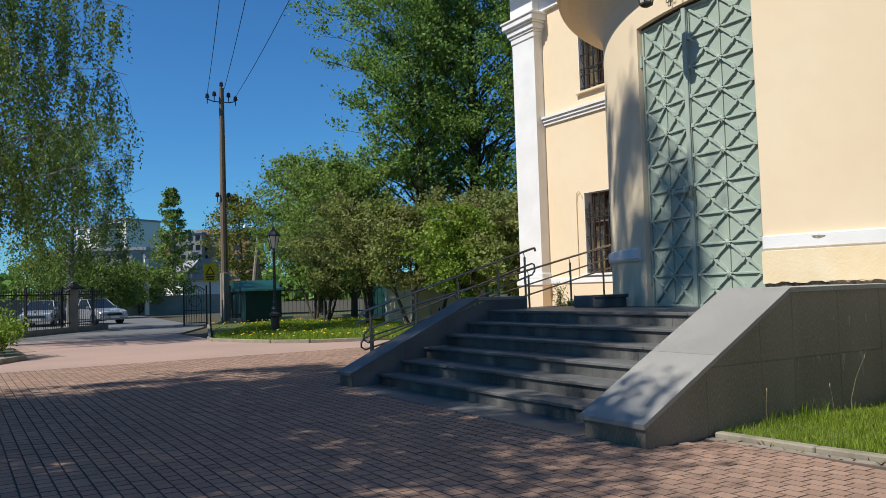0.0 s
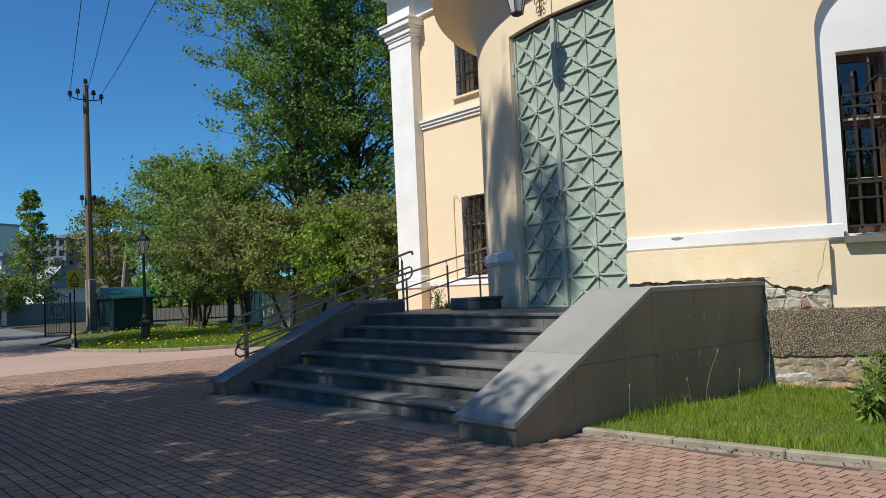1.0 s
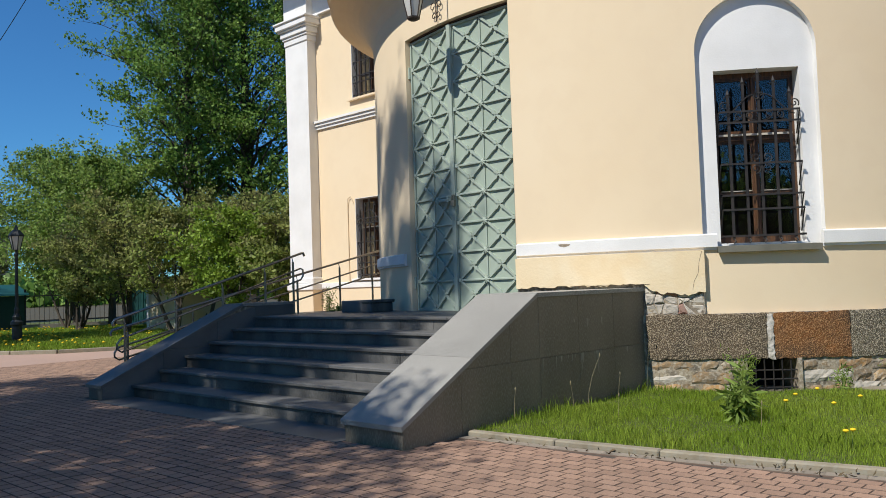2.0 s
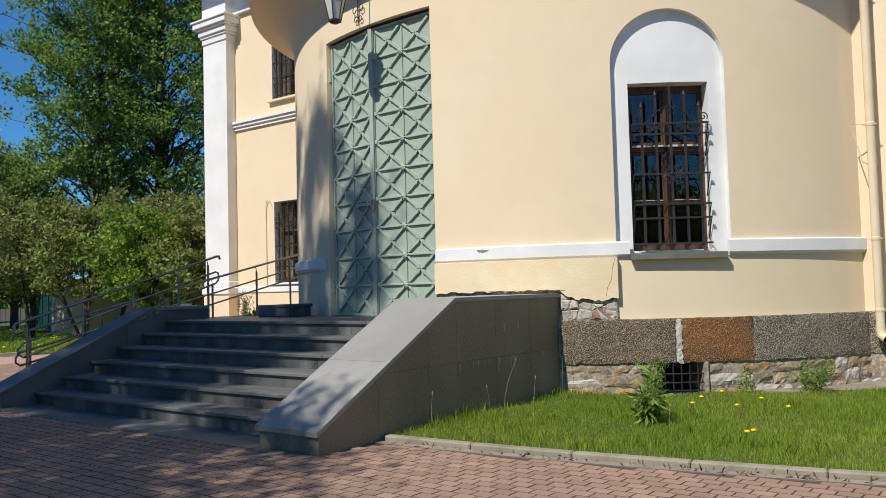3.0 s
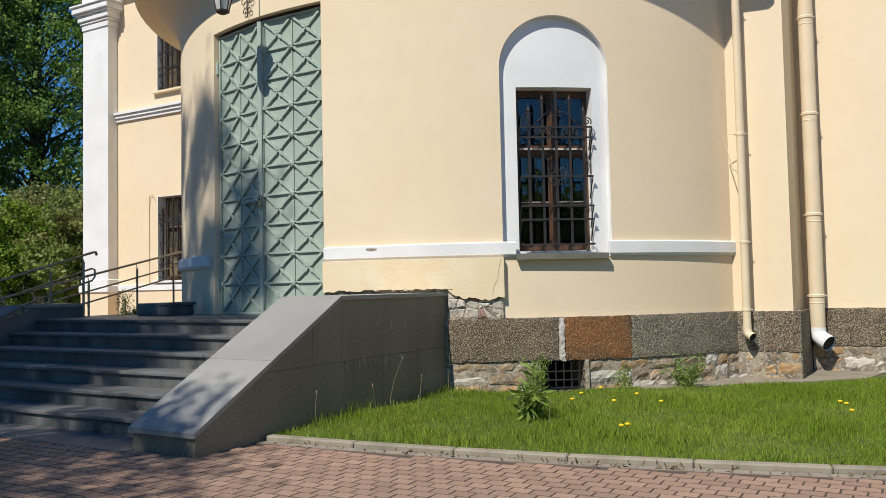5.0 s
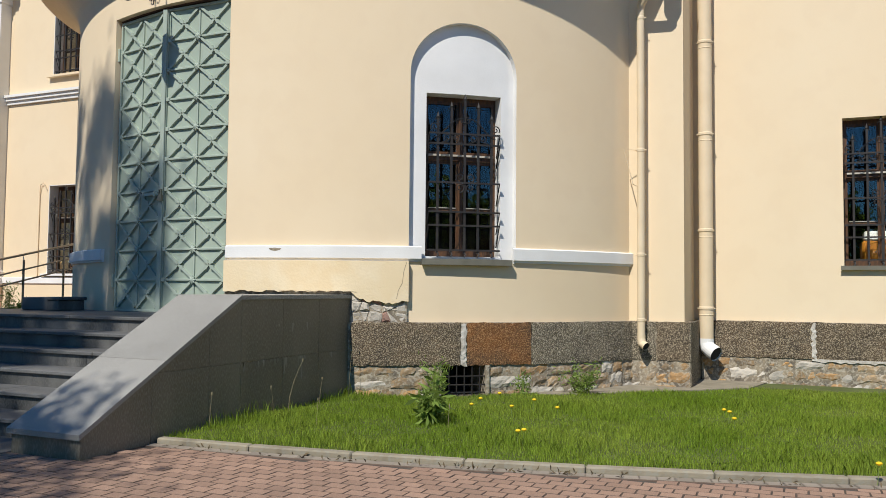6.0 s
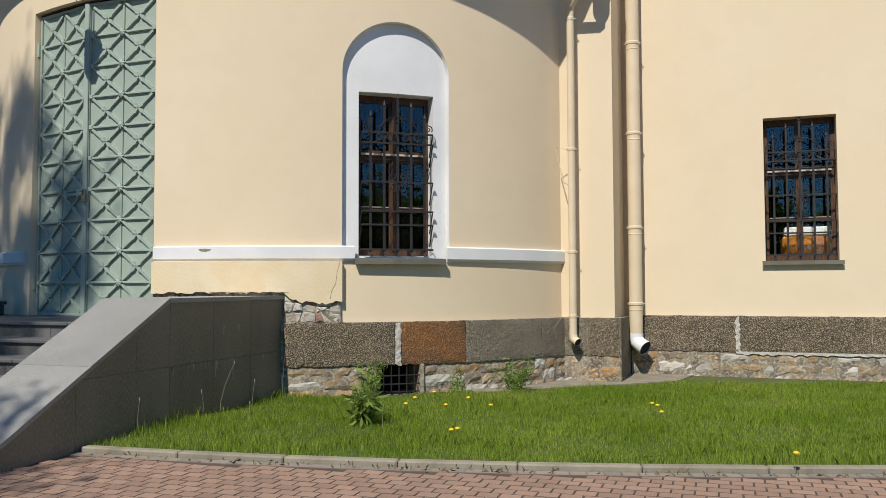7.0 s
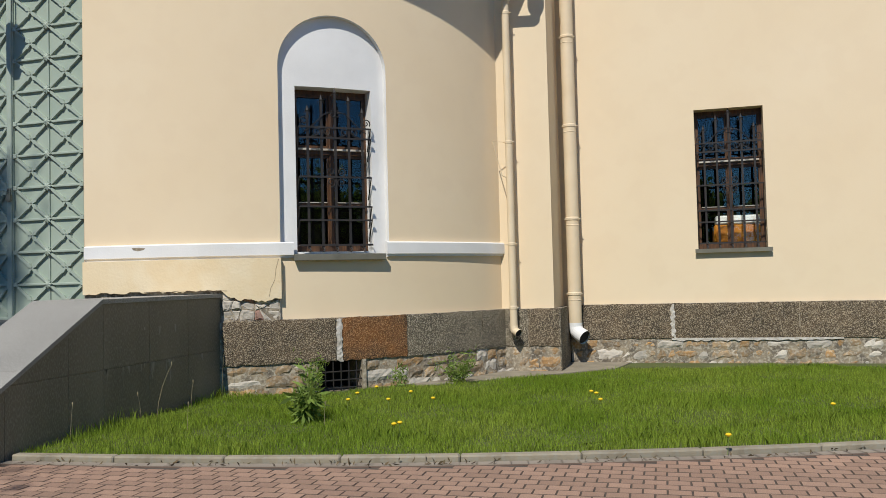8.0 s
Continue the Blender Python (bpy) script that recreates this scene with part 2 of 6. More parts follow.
def curved_wall():
    """Peach plaster drum with the door opening and the arched recess cut through its outer face."""
    bm = bmesh.new()
    marks = {-95.0, 95.0, DOOR[0], DOOR[1], NICHE[0], NICHE[1]} | {float(t) for t in range(-95, 96, 2)}
    marks |= {N_MID + N_HALF * math.sin(radians(a)) for a in range(-90, 91, 6)}
    ths = sorted(marks)
    ths = [a for i, a in enumerate(ths) if i == 0 or a - ths[i - 1] > 0.02]
    TOP, BOT = 5.85, 0.9

    def quad(a, b, za0, za1, zb0, zb1, r=R):
        bm.faces.new([bm.verts.new(ring(*q)) for q in ((a, r, za0), (b, r, zb0), (b, r, zb1), (a, r, za1))])
    for a, b in zip(ths, ths[1:]):
        mid = (a + b) / 2
        if DOOR[0] < mid < DOOR[1]:
            quad(a, b, DOOR[3], TOP, DOOR[3], TOP)
            for z, flip in ((DOOR[3], 0),):
                bm.faces.new([bm.verts.new(ring(*q)) for q in ((a, R, z), (a, R - 0.35, z), (b, R - 0.35, z), (b, R, z))])
        elif NICHE[0] < mid < NICHE[1]:
            quad(a, b, BOT, NICHE[2], BOT, NICHE[2])
            quad(a, b, niche_top(a), TOP, niche_top(b), TOP)
        else:
            quad(a, b, BOT, TOP, BOT, TOP)
        if not NICHE[0] < mid < NICHE[1]:
            quad(b, a, BOT, TOP, BOT, TOP, R - 0.8)
    for th in DOOR[:2]:
        bm.faces.new([bm.verts.new(ring(*q)) for q in ((th, R, BOT), (th, R - 0.35, BOT), (th, R - 0.35, DOOR[3]), (th, R, DOOR[3]))])
    bmesh.ops.remove_doubles(bm, verts=bm.verts, dist=0.0005)
    for f in bm.faces:
        f.smooth = True
    me = mesh_of(bm, "wall_round")
    me.set_sharp_from_angle(angle=radians(35))
    return me


tagged(part("wall_round", curved_wall(), PLASTER), "peach plastered round apse wall with stained patches", "wall", "", "structure")


def niche_white():
    """The white recess: soffit and cheeks, and its back with the window opening."""
    bm = bmesh.new()
    D = 0.09
    W0, W1, Z0, Z1 = 31.6, 41.9, 1.84, 4.03
    edge = [N_MID + N_HALF * math.sin(radians(a)) for a in range(-90, 91, 6)]
    cols = sorted(set(edge) | {W0, W1})

    def f(*q):
        bm.faces.new([bm.verts.new(ring(*v)) for v in q])
    for a, b in zip(cols, cols[1:]):
        f((a, R, niche_top(a)), (a, R - D, niche_top(a)), (b, R - D, niche_top(b)), (b, R, niche_top(b)))
        f((a, R, NICHE[2]), (b, R, NICHE[2]), (b, R - D, NICHE[2]), (a, R - D, NICHE[2]))
        if W0 - 0.01 <= a and b <= W1 + 0.01:
            f((a, R - D, Z1), (b, R - D, Z1), (b, R - D, niche_top(b)), (a, R - D, niche_top(a)))
            f((a, R - D, NICHE[2]), (b, R - D, NICHE[2]), (b, R - D, Z0), (a, R - D, Z0))
            f((a, R - D, Z1), (a, R - 0.42, Z1), (b, R - 0.42, Z1), (b, R - D, Z1))
            f((a, R - D, Z0), (b, R - D, Z0), (b, R - 0.42, Z0), (a, R - 0.42, Z0))
        else:
            f((a, R - D, NICHE[2]), (b, R - D, NICHE[2]), (b, R - D, niche_top(b)), (a, R - D, niche_top(a)))
    for th in NICHE[:2]:
        f((th, R, NICHE[2]), (th, R - D, NICHE[2]), (th, R - D, NICHE[3]), (th, R, NICHE[3]))
    f((W0, R - D, Z0), (W0, R - 0.42, Z0), (W0, R - 0.42, Z1), (W0, R - D, Z1))
    f((W1, R - D, Z0), (W1, R - D, Z1), (W1, R - 0.42, Z1), (W1, R - 0.42, Z0))
    bmesh.ops.remove_doubles(bm, verts=bm.verts, dist=0.0005)
    bmesh.ops.recalc_face_normals(bm, faces=bm.faces)
    return bm


structure("wall_niche", niche_white(), WHITE, "white painted arched window recess in the apse wall", "wall")

# white string band round the apse, with its moulded foot
BAND = [(R - 0.02, 1.765), (R + 0.03, 1.765), (R + 0.035, 1.79), (R + 0.055, 1.80), (R + 0.055, 1.95), (R + 0.03, 1.965), (R - 0.02, 1.97)]
for a, b in ((5.2, 31.0), (43.3, 65.5), (-60.0, -20.0)):
    structure("trim", arc_solid(bmesh.new(), a, b, 2, BAND), WHITE, "white string band along the round wall, chipped", "trim")

# cove cornice: concave soffit and outer rim
cove = [(R - 0.3, 5.85), (R, 5.85)] + [(R + 0.75 * (1 - math.cos(radians(a))), 5.85 + 0.85 * math.sin(radians(a))) for a in range(10, 91, 10)] + [
    (R + 0.80, 6.72), (R + 0.80, 6.95), (R + 0.86, 6.98), (R + 0.86, 7.1), (R - 0.3, 7.1)]
cov = arc_solid(bmesh.new(), -92, 65, 2, cove)
structure("wall_cornice", cov, PLASTER, "peach plastered cove cornice over the round wall", "cornice", smooth=False)
structure("wall_drum", arc_solid(bmesh.new(), -92, 92, 4, [(R - 0.6, 7.1), (R - 0.1, 7.1), (R - 0.1, 10.0), (R - 0.6, 10.0)]), PLASTER, "peach plastered drum wall above the cornice", "wall")

# ---- straight facades ----
def holed_wall(bm, x0, x1, z0, z1, holes, y0, y1):
    """A wall in the x-z plane from y0 (front) to y1, with rectangular holes (x0, x1, z0, z1)."""
    xs = sorted({x0, x1} | {h[0] for h in holes} | {h[1] for h in holes})
    zs = sorted({z0, z1} | {h[2] for h in holes} | {h[3] for h in holes})
    for a, b in zip(xs, xs[1:]):
        for c, d in zip(zs, zs[1:]):
            u, v = (a + b) / 2, (c + d) / 2
            if not any(h[0] < u < h[1] and h[2] < v < h[3] for h in holes):
                box(bm, a, b, y0, y1, c, d)
    bmesh.ops.remove_doubles(bm, verts=bm.verts, dist=0.0005)
    seen = {}
    for f in bm.faces:
        seen.setdefault(tuple(round(c, 3) for c in f.calc_center_median()), []).append(f)
    bmesh.ops.delete(bm, geom=[f for fs in seen.values() if len(fs) > 1 for f in fs], context="FACES_ONLY")
    return bm


WIN_R = (5.976, 7.002, 1.80, 4.01)
WIN_L1 = (-10.34, -9.35, 1.68, 3.70)
WIN_L2 = (-10.34, -9.35, 6.24, 8.30)
structure("wall_east", holed_wall(bmesh.new(), 3.0, 16.0, 0.9, 10.0, [WIN_R], FACADE, FACADE + 0.7), PLASTER, "peach plastered straight wall beside the apse", "wall")
structure("wall_west", holed_wall(bmesh.new(), -12.9, -6.5, 1.2, 9.4, [WIN_L1, WIN_L2], FACADE, FACADE + 0.7), PLASTER, "peach plastered straight wall of the far wing", "wall")
structure("wall_pier", boxes((2.95, 3.84, 7.2, FACADE, 0.9, 10.0)), PLASTER, "peach plastered pier between apse and wing", "wall")


# ---- left wing dressing ----
PX0, PX1, PY = -12.74, -11.78, 8.18
pil = thing("pilaster", "tall white painted corner pilaster with moulded capital", "pilaster", kind="structure")
part("shaft", boxes((PX0, PX1, PY, FACADE + 0.02, 1.75, 8.1)), WHITE, pil)
part("base", boxes((PX0 - 0.08, PX1 + 0.08, PY - 0.08, FACADE + 0.02, 1.42, 1.60), (PX0 - 0.04, PX1 + 0.04, PY - 0.04, FACADE + 0.02, 1.6, 1.75), bevel=0.02), WHITE, pil)
part("pedestal", boxes((PX0 - 0.04, PX1 + 0.04, PY - 0.04, FACADE + 0.02, -0.05, 1.42)), PLASTER, pil, "peach plastered pedestal")
cap = bmesh.new()
for z0, z1, o in ((8.05, 8.2, 0.03), (8.2, 8.27, 0.06), (8.27, 8.42, 0.10), (8.42, 8.47, 0.15), (8.47, 8.62, 0.20), (8.62, 8.68, 0.24)):
    box(cap, PX0 - o, PX1 + o, PY - o, FACADE + 0.02, z0, z1, bevel=0.015)
part("capital", cap, WHITE, pil, "stepped white capital")
part("frieze", boxes((PX0 - 0.02, PX1 + 0.02, PY - 0.02, FACADE + 0.02, 8.68, 9.5)), WHITE, pil)
ent = bmesh.new()
for z0, z1, o in ((9.42, 9.5, 0.10), (9.5, 9.62, 0.22), (9.62, 9.72, 0.40), (9.72, 9.95, 0.62), (9.95, 10.1, 0.7)):
    box(ent, PX0 - o, -6.4, PY - o, FACADE + 0.3, z0, z1)
structure("trim", ent, WHITE, "white stepped main cornice of the far wing", "cornice")
structure("trim", boxes((PX1 + 0.02, -6.5, FACADE - 0.1, FACADE + 0.01, 8.72, 9.4)), WHITE, "white frieze under the main cornice", "trim")
structure("trim", boxes((PX1 + 0.002, -6.5, FACADE - 0.05, FACADE - 0.002, 5.66, 5.74), (PX1 + 0.002, -6.5, FACADE - 0.09, FACADE - 0.002, 5.742, 5.82), (PX1 + 0.002, -6.5, FACADE - 0.13, FACADE - 0.002, 5.822, 5.88)), WHITE, "white moulded string course of the far wing", "trim")
structure("trim", boxes((PX1 + 0.05, -6.5, FACADE - 0.06, FACADE - 0.002, 1.45, 1.60), bevel=0.01), WHITE, "white plinth band of the far wing", "trim")
structure("wall_plinth_west", boxes((-12.6, -6.5, FACADE - 0.03, FACADE + 0.6, -0.05, 1.45)), PLASTER, "peach plastered foot of the far wing", "wall")
structure("wall_side_west", boxes((-12.68, -12.2, FACADE + 0.02, 22.0, -0.05, 9.5)), PLASTER, "peach plastered side wall closing the wing", "wall")

# rooms behind the windows, near-black so that their dimness is in the colour
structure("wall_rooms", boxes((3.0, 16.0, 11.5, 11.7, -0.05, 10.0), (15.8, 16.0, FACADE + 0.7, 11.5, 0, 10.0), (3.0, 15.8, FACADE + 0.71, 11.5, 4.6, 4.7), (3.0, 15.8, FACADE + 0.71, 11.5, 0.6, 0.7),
                              (-12.2, -6.5, 11.5, 11.7, -0.05, 10.0), (-12.2, -6.5, FACADE + 0.71, 11.5, 9.3, 9.4)), DARK, "near-black interior walls painted dim behind the barred windows", "wall")
structure("roof", boxes((-12.9, 16.0, FACADE, 22, 10.0, 10.2)), WHITE, "plain flat roof closing the building", "roof")
structure("wall_drum_inside", arc_solid(bmesh.new(), -92, 92, 6, [(R - 1.6, 0.0), (R - 1.5, 0.0), (R - 1.5, 7.1), (R - 1.6, 7.1)]), DARK, "near-black interior painted dim behind the apse window", "wall")

# ---- windows ----
GLASS = bpy.data.materials.new("clear_glass")
GLASS.use_nodes = True
gb = GLASS.node_tree.nodes["Principled BSDF"]
gb.inputs["Base Color"].default_value = (0.9, 0.95, 0.95, 1)
gb.inputs["Roughness"].default_value = 0.01
gb.inputs["Transmission Weight"].default_value = 1.0
gb.inputs["IOR"].default_value = 1.5
SILL = material("grey_sheet_metal", (0.23, 0.215, 0.165), (0.17, 0.16, 0.12), scale=4, rough=0.5, metal=0.3, bump=0.05, bump_scale=30)
LEDGE = material("old_white_paint", (0.62, 0.58, 0.50), (0.45, 0.40, 0.33), scale=10, rough=0.8, bump=0.2, bump_scale=60)


def window(name, m, w, h, label):
    """A double-leaf wooden window with a transom, glass and a sheet-metal sill; origin at the opening's foot, x across, y inwards."""
    wd = tagged(new(name), label, "window", "", "structure")
    wd.matrix_basis = m
    o = 0.05
    bm = boxes((0, w, 0.02, 0.1, h - 0.06, h), (0, w, 0.02, 0.1, 0.0, 0.07), (0, 0.045, 0.02, 0.1, 0.07, h - 0.06), (w - 0.045, w, 0.02, 0.1, 0.07, h - 0.06))
    part("window_frame", bm, FRAME_WOOD, wd)
    tz = h * 0.60
    part("transom", boxes((0.045, w - 0.045, 0.0, 0.11, tz, tz + 0.09), bevel=0.008), FRAME_WOOD, wd)
    part("ledge", boxes((0.06, w - 0.06, -0.03, 0.0, tz + 0.06, tz + 0.085)), LEDGE, wd, "flaking pale drip ledge")
    part("mullion", boxes((w / 2 - 0.022, w / 2 + 0.022, 0.0, 0.11, 0.07, h - 0.06), bevel=0.008), FRAME_WOOD, wd)
    for z0, z1 in ((0.07, tz), (tz + 0.09, h - 0.06)):
        for x0, x1 in ((0.045, w / 2 - 0.022), (w / 2 + 0.022, w - 0.045)):
            sash = part("sash", boxes((x0, x1, 0.03, 0.08, z0, z0 + 0.04), (x0, x1, 0.03, 0.08, z1 - 0.035, z1), (x0, x0 + 0.024, 0.03, 0.08, z0 + 0.04, z1 - 0.035), (x1 - 0.024, x1, 0.03, 0.08, z0 + 0.04, z1 - 0.035)), FRAME_WOOD, wd)
            splits = [(z0 + 0.04, z1 - 0.035)]
            if z1 - z0 > 1.0:
                zm = z0 + (z1 - z0) * 0.47
                part("glazing_bar", boxes((x0 + 0.03, x1 - 0.03, 0.035, 0.075, zm - 0.02, zm + 0.012)), FRAME_WOOD, sash)
                part("drip", boxes((x0 + 0.04, x1 - 0.035, 0.02, 0.06, zm + 0.0125, zm + 0.022)), LEDGE, sash, "flaking pale drip strip")
                splits = [(z0 + 0.04, zm - 0.02), (zm + 0.012, z1 - 0.035)]
            for a, b in splits:
                pane = part("pane", boxes((x0 + 0.024, x1 - 0.024, 0.055, 0.061, a, b)), GLASS, sash)
                pane.visible_shadow = False
    return wd


def grille(m, w, h, label, bulge=0.14):
    """A wrought-iron window grille: five uprights with spear heads, cross bars, scrolls, and the slanted stays of its basket."""
    g = thing("window_grille", label, "window grille", group="window grilles")
    g.matrix_basis = m
    t = 0.015
    xs = [w * (0.12 + 0.19 * k) for k in range(5)]
    tops = [h * q for q in (0.86, 0.93, 0.98, 0.93, 0.86)]
    for x, top in zip(xs, tops):
        bm = bmesh.new()
        box(bm, x - t, x + t, -bulge - t, -bulge + t, 0.02, top)
        tube(bm, [(x, -bulge, top - 0.01), (x, -bulge, top + 0.02), (x, -bulge, top + 0.09)], [0.012, 0.026, 0.002], 6)
        for sx in (-1, 1):
            tube(bm, [(x, -bulge, top), (x + sx * 0.03, -bulge, top - 0.005), (x + sx * 0.05, -bulge, top - 0.03)], [0.008, 0.007, 0.004], 5)
        tube(bm, [(x, -bulge, 0.04), (x + 0.012, -bulge - 0.03, 0.0), (x - 0.012, -bulge - 0.04, -0.025)], 0.012, 5)
        part("upright", bm, IRON, g)
    for q in (0.03, 0.185, 0.27, 0.455, 0.70, 0.765):
        z = h * q
        bm = bmesh.new()
        box(bm, 0.0, w, -bulge - t - 0.012, -bulge - t, z - 0.012, z + 0.012)
        for x in (0.0, w):
            tube(bm, [(x, -bulge, z), (x, 0.02, z - 0.28 if q > 0.1 else z)], 0.008, 5)
        part("cross_bar", bm, IRON, g)

    def scroll(cx, cz, r, turns, start, hand=1, flat=1.0):
        return [(cx + hand * r * (1 - 0.75 * k / 20) * math.cos(start + turns * 2 * math.pi * k / 20), -bulge - 0.02, cz + flat * r * (1 - 0.75 * k / 20) * math.sin(start + turns * 2 * math.pi * k / 20)) for k in range(21)]
    for hand in (-1, 1):
        bm = bmesh.new()
        c = w / 2
        arch = [(c + hand * w * (0.03 + 0.40 * u), -bulge - 0.02, h * (0.86 - 0.085 * (1 - math.cos(math.pi * u)) / 1.4 + 0.015 * math.sin(math.pi * u))) for u in [k / 12 for k in range(13)]]
        tube(bm, arch, 0.008, 5)
        tube(bm, scroll(c + hand * w * 0.43, h * 0.775 + 0.055, 0.06, 1.3, math.pi / 2 - 2.2, hand), 0.008, 5)
        tube(bm, scroll(c + hand * 0.035, h * 0.85, 0.05, 1.2, 1.2, hand), 0.008, 5)
        part("scroll", bm, IRON, g, "curled iron scroll")
        for k in (1, 3):
            bm = bmesh.new()
            x = xs[k]
            tube(bm, scroll(x + hand * 0.06, h * 0.738, 0.052, 1.2, -1.2, hand), 0.007, 5)
            tube(bm, [(x + hand * w * 0.02, -bulge - 0.02, h * 0.735), (x + hand * w * 0.08, -bulge - 0.02, h * 0.712), (x + hand * w * 0.14, -bulge - 0.02, h * 0.708)], 0.007, 5)
            part("scroll", bm, IRON, g, "curled iron scroll")
        for up in (-1, 1):
            bm = bmesh.new()
            tube(bm, scroll(c + hand * 0.07, h * 0.455 + up * 0.07, 0.062, 1.25, -1.5 * up, hand, up), 0.008, 5)
            part("scroll", bm, IRON, g, "curled iron scroll")
    return g


def apse_frame(th, r, z):
    """Pose at the round wall: x along it, y inwards, z up."""
    x, y, _ = ring(th, r, 0)
    return pose(x, y, z, 0, 0, th)


NW = 2 * (R - 0.09) * math.sin(radians(5.15))
wm = apse_frame(36.75, R - 0.09, 1.84) @ pose(-NW / 2, 0.20, 0)
window("window_1", wm, NW, 2.19, "brown wooden window with small panes in the arched recess")
grille(apse_frame(36.75, R - 0.09, 1.86) @ pose(-NW / 2 + 0.03, 0.10, 0), NW - 0.06, 2.12, "black wrought iron basket grille over the arched window")
structure("window_sill", arc_solid(bmesh.new(), 31.0, 42.9, 2, [(R - 0.42, 1.835), (R + 0.10, 1.80), (R + 0.10, 1.725), (R + 0.085, 1.72), (R - 0.02, 1.765), (R - 0.42, 1.77)]), SILL, "grey sheet metal sill below the arched window", "sill")
ww, wh = WIN_R[1] - WIN_R[0], WIN_R[3] - WIN_R[2]
window("window_2", pose(WIN_R[0], FACADE + 0.20, WIN_R[2]), ww, wh, "brown wooden window set deep in the plain wall")
grille(pose(WIN_R[0] + 0.02, FACADE + 0.14, WIN_R[2] + 0.03), ww - 0.04, wh - 0.06, "black wrought iron basket grille over the plain window", 0.10)
structure("window_sill", boxes((WIN_R[0] - 0.04, WIN_R[1] + 0.05, FACADE - 0.07, FACADE + 0.25, WIN_R[2] - 0.03, WIN_R[2] + 0.004), (WIN_R[0] - 0.05, WIN_R[1] + 0.06, FACADE - 0.075, FACADE - 0.06, WIN_R[2] - 0.055, WIN_R[2] + 0.006)), SILL, "grey sheet metal sill below the plain window", "sill")
for nm, q, lb in (("window_3", WIN_L1, "lower"), ("window_4", WIN_L2, "upper")):
    window(nm, pose(q[0], FACADE + 0.22, q[2]), q[1] - q[0], q[3] - q[2], "dark " + lb + " window of the far wing with white reveals")
    grille(pose(q[0] + 0.05, FACADE + 0.10, q[2] + 0.03), q[1] - q[0] - 0.08, q[3] - q[2] - 0.1, "black wrought iron grille over the " + lb + " wing window", 0.08)
    structure("trim", boxes((q[0] - 0.002, q[0] + 0.012, FACADE - 0.004, FACADE + 0.3, q[2], q[3]), (q[0], q[1], FACADE - 0.003, FACADE + 0.3, q[3] - 0.012, q[3] + 0.002)), WHITE, "white painted window reveal", "trim")
    structure("window_sill", boxes((q[0] - 0.1, q[1] + 0.1, FACADE - 0.1, FACADE + 0.25, q[2] - 0.05, q[2])), WHITE if nm == "window_3" else PLASTER, "projecting sill below the wing window", "sill")
# Made-up amber block with a white top, giving the panes their orange patch.
AMBER = material("amber_patch", (0.50, 0.20, 0.015), (0.36, 0.12, 0.01), scale=5, rough=0.7, bump=0.3, bump_scale=20)
tb = thing("covered_table", "made-up amber block for the orange patch in the panes", "table", (6.75, 10.0, 0.7))
part("amber_body", boxes((-0.45, 0.45, -0.3, 0.3, 0.0, 1.55), bevel=0.03), AMBER, tb)
part("white_top", boxes((-0.42, 0.42, -0.31, 0.1, 1.552, 1.70), bevel=0.02), WHITE, tb, "white band over the made-up amber block")

# ---- green iron door ----
def strap_cell(bm, x0, x1, z0, z1, y):
    """Crossed straps with a swollen knot in the middle."""
    cx, cz = (x0 + x1) / 2, (z0 + z1) / 2
    for ax, az, bx, bz in ((x0, z0, x1, z1), (x0, z1, x1, z0)):
        a, b = Vector((ax, 0, az)), Vector((bx, 0, bz))
        d = (b - a).normalized()
        n = Vector((-d.z, 0, d.x))
        ln = (b - a).length
        prof = ((0.06, 0.017), (0.36, 0.017), (0.40, 0.030), (0.46, 0.014), (0.54, 0.014), (0.60, 0.030), (0.64, 0.017), (0.94, 0.017))
        up, lo, up0, lo0 = [], [], [], []
        for u, hw in prof:
            q = a + d * (ln * u)
            for lst, sgn, yy in ((up, 1, y - 0.034), (lo, -1, y - 0.034), (up0, 1, y), (lo0, -1, y)):
                v = q + n * (hw * sgn)
                lst.append(bm.verts.new((v.x, yy, v.z)))
        for i in range(len(prof) - 1):
            bm.faces.new((up[i], lo[i], lo[i + 1], up[i + 1]))
            bm.faces.new((up0[i], up[i], up[i + 1], up0[i + 1]))
            bm.faces.new((lo[i], lo0[i], lo0[i + 1], lo[i + 1]))


def rosette(x, z, y):
    bm = bmesh.new()
    vs = []
    for k in range(16):
        a = 2 * math.pi * k / 16
        r = 0.062 if k % 2 == 0 else 0.036
        vs.append((x + r * math.cos(a), z + r * math.sin(a)))
    f0 = [bm.verts.new((u, y - 0.03, v)) for u, v in vs]
    f1 = [bm.verts.new((u, y - 0.05, v)) for u, v in vs]
    c = bm.verts.new((x, y - 0.065, z))
    for k in range(16):
        bm.faces.new((f0[k], f0[(k + 1) % 16], f1[(k + 1) % 16], f1[k]))
        bm.faces.new((f1[k], f1[(k + 1) % 16], c))
    bmesh.ops.recalc_face_normals(bm, faces=bm.faces)
    return bm


